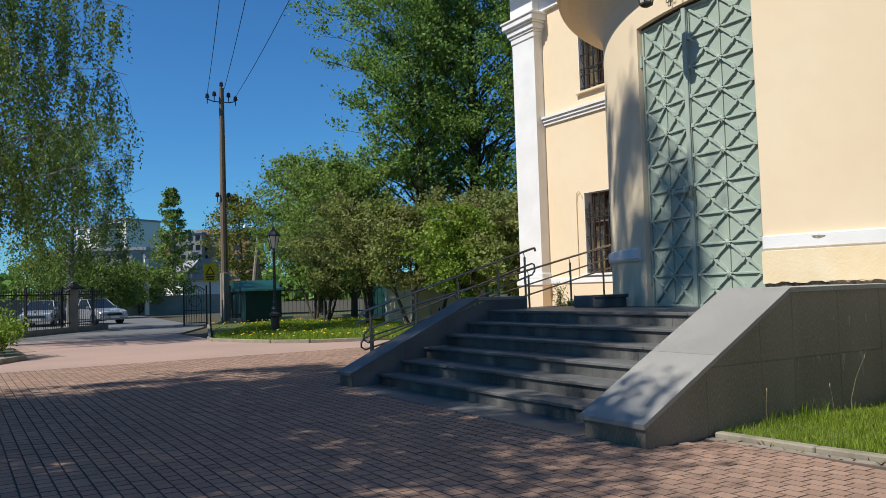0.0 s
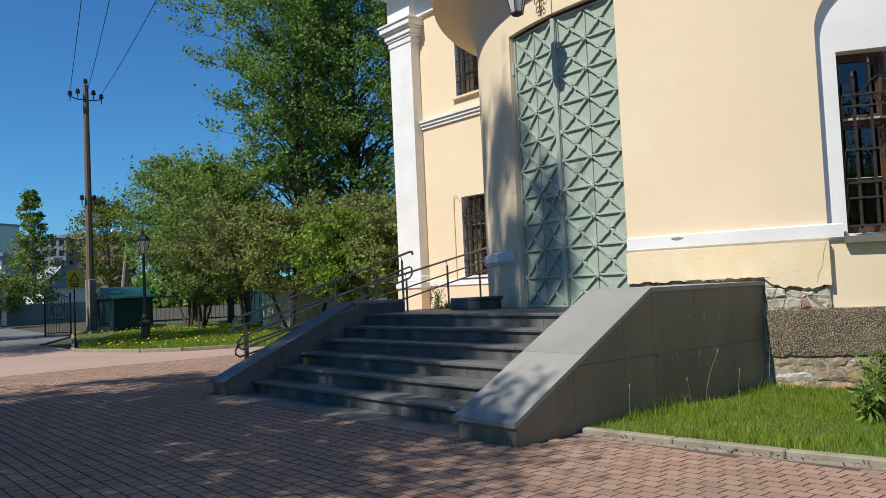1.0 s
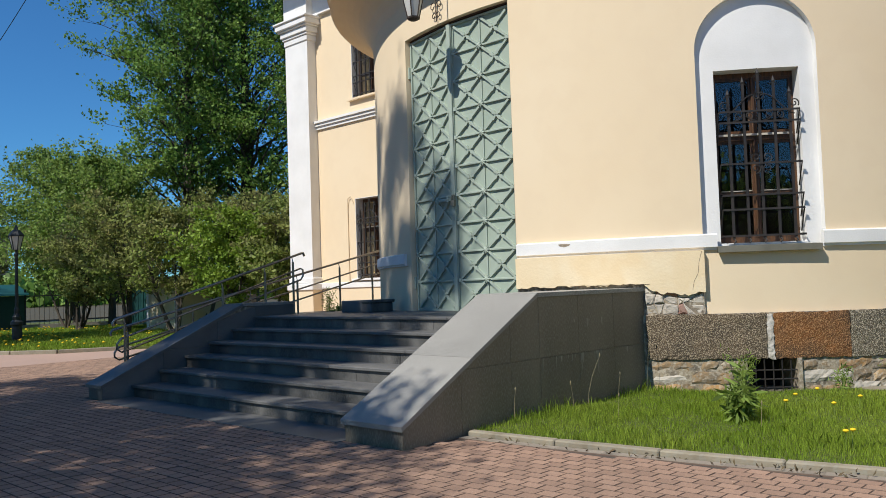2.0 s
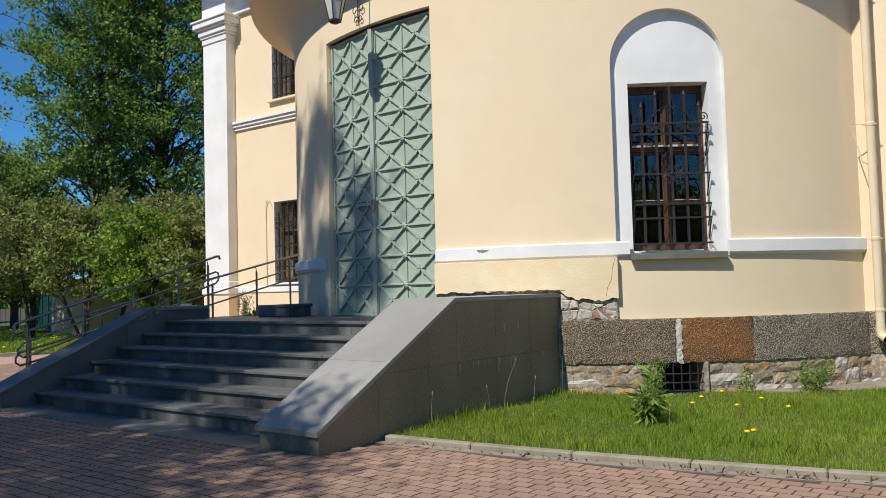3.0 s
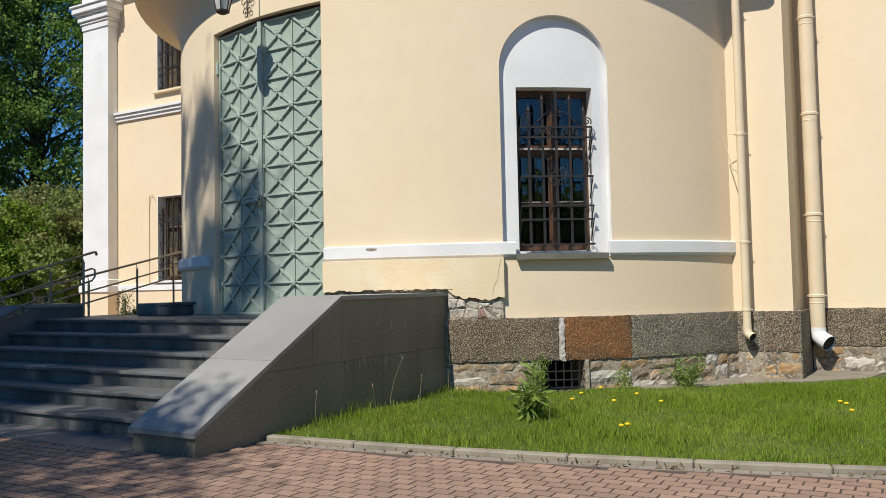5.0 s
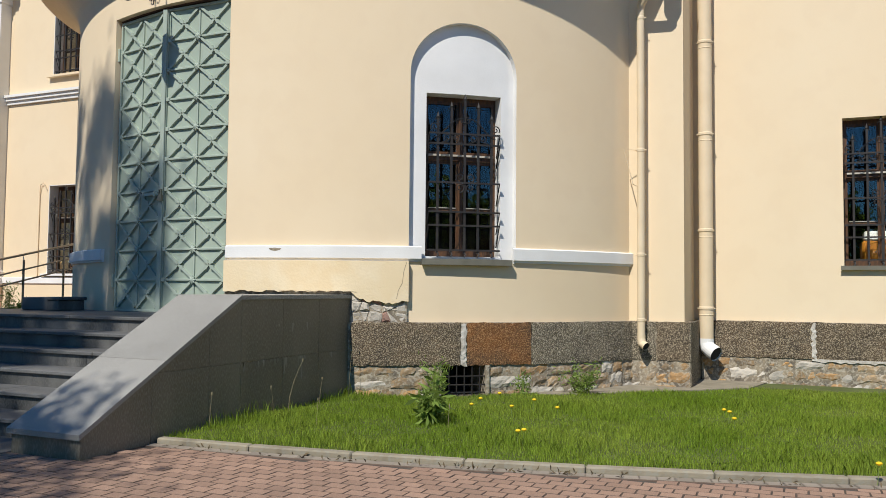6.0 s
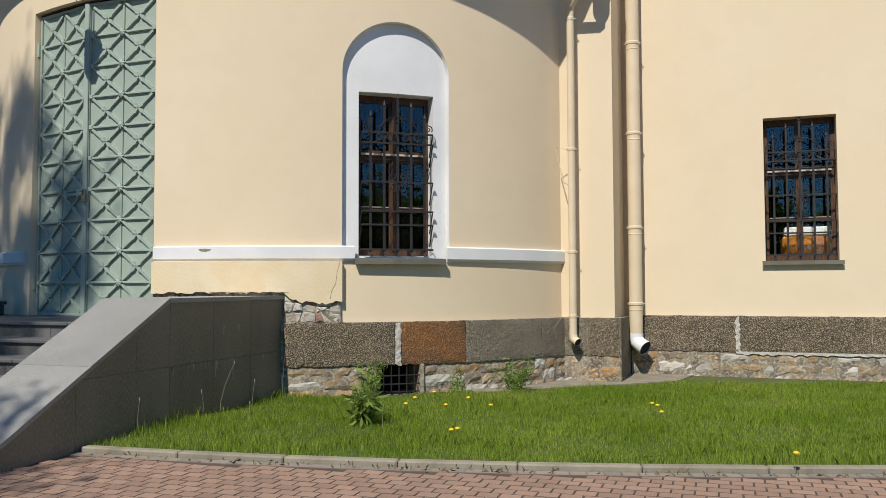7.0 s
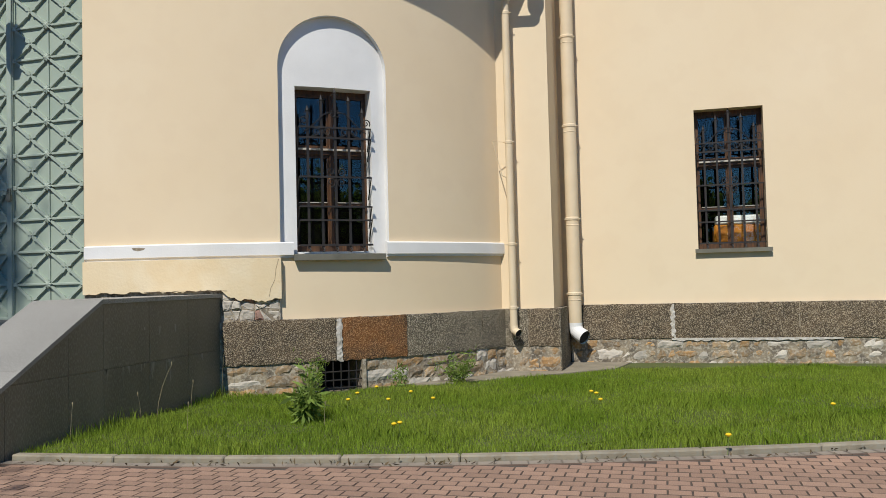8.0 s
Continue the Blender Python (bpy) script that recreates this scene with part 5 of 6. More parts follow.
for i, (x, y) in enumerate(((-17.6, -4.4), (-18.9, -4.5), (-20.4, -4.5), (-22.4, -4.8), (-24.6, -5.2))):
    tree("low_shrub", "low bright green shrub in the bed", (x, y, 0.1), 0.7, 0.1, 0.7, 2200, 0.09, LEAF_LIME, BARK, 80 + i, 0.03, 16, "round", 0, 0.5, stems=4)

# ---- grass ----
def inside(poly, x, y):
    hit = np.zeros(len(x), bool)
    n = len(poly)
    for i in range(n):
        (x0, y0), (x1, y1) = poly[i], poly[(i + 1) % n]
        c = ((y0 > y) != (y1 > y)) & (x < (x1 - x0) * (y - y0) / (y1 - y0 + 1e-12) + x0)
        hit ^= c
    return hit


def blades(name, poly, count, z, height, width, mat, seed, label):
    """Bent grass blades of two joints, in tufts of uneven height."""
    rg = np.random.default_rng(seed)
    px, py = [q[0] for q in poly], [q[1] for q in poly]
    x, y = rg.uniform(min(px), max(px), count * 3), rg.uniform(min(py), max(py), count * 3)
    ok = inside(poly, x, y)
    x, y = x[ok][:count], y[ok][:count]
    n = len(x)
    tuft = 0.75 + 0.35 * np.sin(2.3 * x + 1.0) * np.cos(2.9 * y) + 0.25 * np.sin(7.1 * x + 3 * y) * np.cos(6 * y - 2 * x)
    h = height * np.clip(tuft, 0.45, 1.5) * rg.uniform(0.5, 1.25, n)
    a = rg.uniform(0, 2 * math.pi, n)
    b = rg.uniform(0, 2 * math.pi, n)
    lean = rg.uniform(0.05, 0.55, n) * h
    w = width * rg.uniform(0.6, 1.2, n)
    z0 = np.full(n, z)
    base = np.stack([x, y, z0], 1)
    sx = np.stack([np.cos(a) * w, np.sin(a) * w, 0 * a], 1)
    mid = base + np.stack([np.cos(b) * lean * 0.35, np.sin(b) * lean * 0.35, h * 0.6], 1)
    tip = base + np.stack([np.cos(b) * lean, np.sin(b) * lean, h], 1)
    vs = np.stack([base - sx, base + sx, mid + sx * 0.7, tip, mid - sx * 0.7], 1).reshape(-1, 3)
    me = bpy.data.meshes.new(name)
    me.vertices.add(len(vs))
    me.vertices.foreach_set("co", vs.ravel())
    me.loops.add(5 * n)
    me.loops.foreach_set("vertex_index", np.arange(5 * n))
    me.polygons.add(n)
    me.polygons.foreach_set("loop_start", np.arange(0, 5 * n, 5))
    me.update()
    return tagged(part(name, me, mat), label, "grass", "", "stuff")


NEAR_LAWN = [(0.05, 0.90)] + [(x, edge_y(x) + 0.12) for x in (1.4, 2, 3, 4, 5, 6, 7, 8, 9.5)] + [(11, 7.6), (8, 7.9), (5.0, 7.5), (3.7, 6.5), (3.0, 5.95), (2.2, 5.35), (1.4, 4.75), (0.9, 4.45), (0.05, 4.2)]
blades("grass", NEAR_LAWN, 240000, 0.025, 0.074, 0.0024, GRASS, 1, "bright green uncut spring grass below the wall")
blades("grass", FAR_LAWN[:6] + [(-33, 7.5), (-33, 12), (-14, 12), (-14, 9)], 80000, 0.055, 0.13, 0.011, GRASS, 2, "green far lawn below the shrubs")
blades("grass_fringe", [(0.02, 0.86), (0.02, 4.25), (0.12, 4.2), (0.14, 0.9)], 600, 0.02, 0.15, 0.003, GRASS, 3, "longer grass along the stair wall")

YELLOW = material("dandelion_yellow", (0.80, 0.50, 0.01), (0.85, 0.58, 0.02), scale=20, rough=0.8, bump=0.3, bump_scale=100)
STEM = material("pale_green_stem", (0.20, 0.26, 0.07), (0.16, 0.22, 0.05), scale=10, rough=0.7, bump=0)


def dandelion():
    d = thing("dandelion", "yellow dandelion flower standing in the grass", "flower", group="dandelions in the near lawn")
    bm = bmesh.new()
    tube(bm, [(0, 0, 0), (0.008, 0.004, 0.08), (0.012, -0.004, 0.15)], 0.0025, 5)
    part("stem", bm, STEM, d)
    part("flower", lathe(bmesh.new(), [(0.006, 0.142), (0.020, 0.150), (0.024, 0.158), (0.019, 0.166), (0.008, 0.170)], 12, (0.012, -0.004, 0)), YELLOW, d)
    return d


d0 = dandelion()
spots = [(3.06, 1.91), (3.09, 1.98), (2.1, 3.25), (2.07, 4.26), (2.55, 3.31), (2.04, 3.74), (3.01, 3.45), (4.61, 4.1), (4.74, 3.52), (5.83, 1.77), (4.66, 3.95), (2.6, 3.9), (6.9, 3.4)]
for i, (x, y) in enumerate(spots):
    m = pose(x, y, 0.02, 0, 0, 40 * i)
    if i == 0:
        d0.matrix_basis = m
    else:
        copy_thing(d0, m)
rg = np.random.default_rng(9)
bm = bmesh.new()
for _ in range(420):
    x, y = rg.uniform(-33, -15), rg.uniform(2.2, 11)
    if not inside(FAR_LAWN, np.array([x]), np.array([y]))[0] or rg.random() > (0.9 if abs(y - (-0.25 * x - 2)) < 2.2 else 0.35):
        continue
    bmesh.ops.create_icosphere(bm, subdivisions=1, radius=rg.uniform(0.03, 0.05), matrix=Matrix.Translation((x, y, 0.2)) @ Matrix.Diagonal((1, 1, 0.5, 1)))
tagged(part("dandelions", bm, YELLOW), "yellow dandelions scattered over the far lawn", "flowers", "", "stuff")

# weeds along the wall foot
WEED = leafy("weed_leaves", (0.17, 0.25, 0.05), (0.22, 0.30, 0.06))
def weed(at, h, r, n, seed, label, leaf=0.075):
    rg = np.random.default_rng(seed)
    w = thing("weed", label, "weed", at, group="weeds at the wall foot")
    bm = bmesh.new()
    cs = []
    for k in range(n):
        a = rg.uniform(0, 6.28)
        tip = np.array([r * math.cos(a) * rg.uniform(0.1, 1), r * math.sin(a) * rg.uniform(0.1, 1), h * rg.uniform(0.5, 1.0)])
        tube(bm, [(0, 0, -0.02), tuple(tip * np.array([0.4, 0.4, 0.6])), tuple(tip)], [0.005, 0.004, 0.002], 5)
        for u in np.linspace(0.3, 1, 7):
            for _ in range(5):
                cs.append(tip * np.array([u, u, u]) + rg.normal(size=3) * 0.035)
    part("stem", bm, STEM, w)
    quads("foliage", WEED, np.array(cs), leaf, seed, w, narrow=0.22, hang=0.3)


weed((1.12, 4.52, 0.02), 0.50, 0.20, 10, 1, "tall leafy weed in front of the cellar opening")
weed((1.88, 2.64, 0.02), 0.50, 0.12, 11, 2, "tall grassy weed clump standing in the lawn", 0.15)
weed((2.05, 5.2, 0.02), 0.36, 0.16, 5, 3, "small leafy weed at the rubble course")
weed((2.65, 5.75, 0.02), 0.42, 0.36, 18, 4, "bushy weed at the foot of the apse")
weed((-8.1, 5.75, 0.95), 0.58, 0.16, 7, 5, "thin weed growing at the wing wall")
weed((-7.7, 5.6, 0.95), 0.16, 0.4, 14, 6, "low weed growing at the wing wall")

STRAW = material("dry_stalk_straw", (0.34, 0.28, 0.16), (0.25, 0.21, 0.12), scale=12, rough=0.9, bump=0)
for x, y, h, bend in ((0.10, 1.45, 0.34, 0.03), (0.12, 2.75, 0.55, 0.28), (0.10, 2.5, 0.30, -0.05), (0.14, 4.05, 0.72, 0.10), (0.12, 3.4, 0.30, 0.05), (0.9, 2.1, 0.26, 0.02), (2.2, 2.4, 0.24, 0.03)):
    st_ = thing("dry_stalk", "dry straw coloured grass stalk with a small seed head", "grass stalk", (x, y, 0.02), group="dry stalks in the lawn")
    bm = bmesh.new()
    tube(bm, [(0, bend * u * u, h * u) for u in (0, 0.3, 0.6, 0.85, 1.0)], [0.0022, 0.002, 0.0017, 0.0014, 0.0011], 5)
    part("stem", bm, STRAW, st_)
    part("seed_head", lathe(bmesh.new(), [(0.001, -0.02), (0.005, 0.0), (0.006, 0.012), (0.004, 0.024), (0.001, 0.03)], 8, (0, bend, h)), STRAW, st_)

# ---- forecourt lamp ----
LAMP_GREEN = material("dark_lamp_paint", (0.035, 0.04, 0.04), (0.025, 0.03, 0.03), scale=6, rough=0.5, bump=0.05, bump_scale=40)
sl = thing("street_lamp", "dark cast iron lamp post with a six sided lantern", "lamp post", (-22.05, 4.48, 0.05))
part("post", lathe(bmesh.new(), [(0.19, 0), (0.19, 0.08), (0.15, 0.12), (0.15, 0.55), (0.19, 0.60), (0.19, 0.68), (0.11, 0.75), (0.13, 0.85), (0.075, 0.95), (0.085, 1.08), (0.055, 1.15), (0.048, 2.75), (0.07, 2.8), (0.04, 2.88), (0.05, 2.95)], 12), LAMP_GREEN, sl)
for k in range(6):
    a, b = math.pi / 3 * k, math.pi / 3 * (k + 1)
    bm = bmesh.new()
    tube(bm, [(0.11 * math.cos(a), 0.11 * math.sin(a), 2.95), (0.21 * math.cos(a), 0.21 * math.sin(a), 3.38)], 0.014, 5)
    part("rib", bm, LAMP_GREEN, sl)
    bm = bmesh.new()
    vs = [bm.verts.new((r * math.cos(t), r * math.sin(t), z)) for r, z, t in ((0.105, 2.96, a), (0.105, 2.96, b), (0.2, 3.37, b), (0.2, 3.37, a), (0.1, 2.96, a), (0.1, 2.96, b), (0.195, 3.37, b), (0.195, 3.37, a))]
    for q in ((0, 1, 2, 3), (7, 6, 5, 4), (0, 4, 5, 1), (1, 5, 6, 2), (2, 6, 7, 3), (3, 7, 4, 0)):
        bm.faces.new([vs[i] for i in q])
    part("pane", bm, FROST, sl)
part("cap", lathe(bmesh.new(), [(0.24, 3.38), (0.24, 3.41), (0.13, 3.55), (0.06, 3.60), (0.05, 3.66), (0.015, 3.74)], 6), LAMP_GREEN, sl)

# ---- utility pole with wires ----
CONCRETE = material("weathered_concrete", (0.30, 0.26, 0.21), (0.22, 0.20, 0.17), scale=3, rough=0.9, bump=0.4, bump_scale=30)
GLAZE = material("brown_porcelain", (0.06, 0.03, 0.03), (0.04, 0.03, 0.04), scale=5, rough=0.3, bump=0)
up = thing("utility_pole", "tall wooden utility pole on concrete stubs carrying insulators", "utility pole", (-37.2, 7.1, 0))
POLE_WOOD = material("weathered_pole_wood", (0.20, 0.145, 0.10), (0.14, 0.105, 0.08), scale=4, rough=0.9, bump=0.5, bump_scale=30, stretch=(6, 6, 0.5))
bm = bmesh.new()
tube(bm, [(0, 0, 1.2), (0, 0, 12.4)], [0.19, 0.13], 10)
part("shaft", bm, POLE_WOOD, up)
part("stub", boxes((-0.35, -0.13, -0.16, 0.16, -0.05, 2.6), (0.13, 0.35, -0.16, 0.16, -0.05, 2.6), bevel=0.02), CONCRETE, up)
bm = bmesh.new()
tube(bm, [(-0.02, -0.75, 11.75), (-0.02, -0.4, 11.65), (0, 0.4, 11.65), (0, 0.75, 11.75)], 0.03, 6)
part("crossarm", bm, IRON, up)
for y, z in ((-0.75, 11.8), (0.75, 11.8), (-0.38, 11.95), (0.38, 11.95), (0, 12.5), (-0.3, 6.6), (0.3, 6.6)):
    bm = lathe(bmesh.new(), [(0.02, -0.3), (0.03, -0.02), (0.11, 0.0), (0.12, 0.08), (0.08, 0.1), (0.11, 0.16), (0.05, 0.24)], 8, (0, y, z))
    part("insulator", bm, GLAZE, up)
for i, (y, ex, ey) in enumerate(((-0.75, -20.6, 2.45), (0.05, -20.9, 3.45), (0.75, -20.0, 4.9))):
    bm = bmesh.new()
    a, b = Vector((-37.2, 7.1 + y, 12.0)), Vector((ex, ey, 11.4))
    end = a + (b - a) * 1.35
    end.z = 12.2
    tube(bm, [a.lerp(end, u) - Vector((0, 0, 1.0 * u * (1 - u))) for u in [k / 16 for k in range(17)]], 0.014, 5)
    tagged(part("overhead_wire", bm, IRON), "thin black overhead wire leaving the pole", "wire", "overhead wires")
SIGN_YELLOW = material("yellow_sign", (0.75, 0.55, 0.02), (0.72, 0.52, 0.02), scale=5, rough=0.5, bump=0)
sg = thing("warning_sign", "yellow warning sign with a black triangle on the gate post", "sign", (-36.3, 6.1, 0.0))
part("plate", boxes((-0.02, 0.0, -0.33, 0.33, 2.15, 3.05), bevel=0.004), SIGN_YELLOW, sg)
part("triangle", prism(bmesh.new(), [(-0.24, 2.50), (0.24, 2.50), (0.0, 2.95)], 0, 0.004, 0.008), IRON, sg)
part("triangle", prism(bmesh.new(), [(-0.16, 2.55), (0.16, 2.55), (0.0, 2.84)], 0, 0.012, 0.016), SIGN_YELLOW, sg)
part("text_bar", boxes((0.004, 0.008, -0.22, 0.22, 2.35, 2.42), (0.004, 0.008, -0.18, 0.18, 2.24, 2.30)), IRON, sg)
bm = bmesh.new()
tube(bm, [(-0.05, 0, -0.05), (-0.05, 0, 3.0)], 0.04, 6)
part("post", bm, IRON, sg)
leanp = thing("leaning_lamp_post", "leaning grey concrete lamp post behind the shed", "lamp post", (-40.6, 9.55, 0))
bm = bmesh.new()
tube(bm, [(0, 0, -0.05), (0.0, 0.55, 5.1)], [0.15, 0.10], 8)
part("post", bm, CONCRETE, leanp)
bm = bmesh.new()
tube(bm, [(0, 0.5, 4.9), (0.1, 0.1, 5.25), (0.15, -0.35, 5.35)], [0.03, 0.05, 0.11], 8)
part("head", bm, WHITE, leanp)

# ---- iron fence, gate and shed ----
FENCE_BLACK = material("black_fence_paint", (0.012, 0.012, 0.013), (0.02, 0.02, 0.02), scale=5, rough=0.5, bump=0.05)


def fence(name, a, b, h, label, step=0.14, kerb=0.25):
    fx, fy = b[0] - a[0], b[1] - a[1]
    ln = math.hypot(fx, fy)
    f = thing(name, label, "fence", (a[0], a[1], 0), math.degrees(math.atan2(fy, fx)))
    part("footing", boxes((0, ln, -0.12, 0.12, -0.05, kerb)), CONCRETE, f, "low concrete footing")
    for z in (kerb + 0.15, h - 0.2):
        part("rail", boxes((0, ln, -0.02, 0.02, z, z + 0.05)), FENCE_BLACK, f)
    pk = bmesh.new()
    tube(pk, [(0, 0, kerb), (0, 0, h - 0.06)], 0.012, 4)
    tube(pk, [(0, 0, h - 0.1), (0, 0, h - 0.05), (0, 0, h + 0.06)], [0.012, 0.03, 0.003], 4)
    me = mesh_of(pk, "picket")
    me.materials.append(FENCE_BLACK)
    n = int(ln / step)
    for k in range(n):
        o = part("picket", me, None, f)
        o.location = (step * (k + 0.5), 0, 0)
    for k in range(int(ln / 2.5) + 1):
        x = min(k * 2.5, ln)
        part("post", boxes((x - 0.04, x + 0.04, -0.04, 0.04, kerb, h + 0.1), (x - 0.06, x + 0.06, -0.06, 0.06, h + 0.1, h + 0.15)), FENCE_BLACK, f)
    return f


fence("iron_fence", (-27.5, -5.6), (-36.4, 1.15), 1.85, "black iron picket fence on a concrete footing", 0.16)
fence("iron_fence", (-35.6, 6.9), (-33.0, 14.0), 1.75, "black iron picket fence behind the lawn", 0.2)
gp = thing("gate_post", "dark gate pillar with a small roof", "gate post", (-34.2, -0.55, 0))
part("pillar", boxes((-0.22, 0.22, -0.22, 0.22, 0, 1.9), bevel=0.02), CONCRETE, gp)
part("roof", lathe(bmesh.new(), [(0.5, 1.9), (0.5, 1.96), (0.08, 2.2), (0.03, 2.25)], 4), FENCE_BLACK, gp)
gate = thing("iron_gate", "open black wrought iron gate leaf with an arched top", "gate", (-34.75, 4.4, 0), 76)
bm = bmesh.new()
tube(bm, [(0, 0, 0.0), (0, 0, 1.95)], 0.04, 6)
tube(bm, [(1.05, 0, 0.0), (1.05, 0, 1.95)], 0.04, 6)
tube(bm, [(0.05 + 0.95 * k / 8, 0, 1.7 + 0.22 * math.sin(math.pi * k / 8)) for k in range(9)], 0.02, 6)
tube(bm, [(0, 0, 0.15), (1.05, 0, 0.15)], 0.02, 6)
tube(bm, [(0, 0, 0.75), (1.05, 0, 0.75)], 0.015, 6)
part("gate_frame", bm, FENCE_BLACK, gate)
for k in range(8):
    bm = bmesh.new()
    x = 0.12 + 0.115 * k
    tube(bm, [(x, 0, 0.1), (x, 0, 1.68 + 0.2 * math.sin(math.pi * x / 1.05))], 0.011, 5)
    part("bar", bm, FENCE_BLACK, gate)
bm = bmesh.new()
tube(bm, [(0.52 + 0.26 * math.cos(a), 0, 1.2 + 0.26 * math.sin(a)) for a in [2 * math.pi * k / 16 for k in range(17)]], 0.014, 5)
part("ring", bm, FENCE_BLACK, gate)
TEAL = material("teal_sheet_metal", (0.01, 0.055, 0.05), (0.008, 0.04, 0.04), scale=2, rough=0.5, bump=0.2, bump_scale=10)
TEAL_ROOF = material("teal_roof_metal", (0.012, 0.085, 0.095), (0.01, 0.07, 0.08), scale=2, rough=0.45, bump=0.1)
shed = thing("green_shed", "dark green sheet metal shed with a teal roof", "shed", (-36.0, 9.0, 0.0), 0)
part("wall", boxes((-1.2, 1.3, -1.6, 0.2, -0.05, 1.6)), TEAL, shed)
part("roof", prism(bmesh.new(), [(-1.45, 1.62), (1.5, 1.62), (1.45, 1.70), (0.0, 2.15), (-1.4, 1.70)], 1, -1.75, 0.35), TEAL_ROOF, shed)
tf = thing("sheet_fence", "teal corrugated sheet fence behind the shrubs", "fence", (-27.5, 12.0, 0), 0)
for k in range(14):
    part("sheet", boxes((-2.5 + 0.5 * k, -2.01 + 0.5 * k, 0.0, 0.03, 0.0, 1.7), (-2.3 + 0.5 * k, -2.2 + 0.5 * k, -0.03, 0.0, 0.0, 1.7)), TEAL, tf)
kiosk = thing("utility_hut", "cream plastered hut behind the lilacs", "hut", (-23.4, 11.0, 0))
part("wall", boxes((-1.2, 1.3, -0.9, 1.2, -0.05, 1.95)), PLASTER, kiosk)
part("corner", boxes((-1.25, -1.05, -0.93, -0.7, -0.05, 1.95), (0.9, 1.33, -0.93, -0.9, -0.05, 1.95)), WHITE, kiosk, "white painted corner strip")
part("roof", boxes((-1.5, 1.6, -1.2, 1.4, 1.95, 2.1)), SILL, kiosk)

# leaning street light behind the maple
slg = thing("street_light", "leaning grey street light pole behind the lawn", "street light", (-42.5, 10.45, 0))
bm = bmesh.new()
tube(bm, [(0, 0, -0.05), (0.15, 0.2, 5.35)], [0.11, 0.08], 10)
part("pole", bm, CONCRETE, slg)
bm = bmesh.new()
tube(bm, [(0.15, 0.2, 5.25), (0.35, -0.05, 5.38), (0.75, -0.35, 5.42)], 0.025, 6)
part("arm", bm, SILL, slg)
part("head", boxes((0.68, 0.95, -0.62, -0.30, 5.36, 5.46), bevel=0.03), WHITE, slg, "white lamp head")

# ---- parked cars ----
SILVER = material("silver_car_paint", (0.55, 0.56, 0.57), (0.50, 0.51, 0.52), scale=2, rough=0.25, metal=0.6, bump=0, spec=0.6)
WHITE_CAR = material("white_car_paint", (0.72, 0.72, 0.71), (0.68, 0.68, 0.68), scale=2, rough=0.25, bump=0, spec=0.6)
TYRE = material("tyre_rubber", (0.02, 0.02, 0.02), (0.03, 0.03, 0.03), scale=10, rough=0.9, bump=0.2)
RIM = material("wheel_alloy", (0.4, 0.4, 0.4), (0.35, 0.35, 0.35), scale=5, rough=0.35, metal=0.9, bump=0)
LIGHT_GLASS = material("headlight_glass", (0.7, 0.72, 0.72), (0.6, 0.62, 0.62), scale=8, rough=0.15, bump=0)


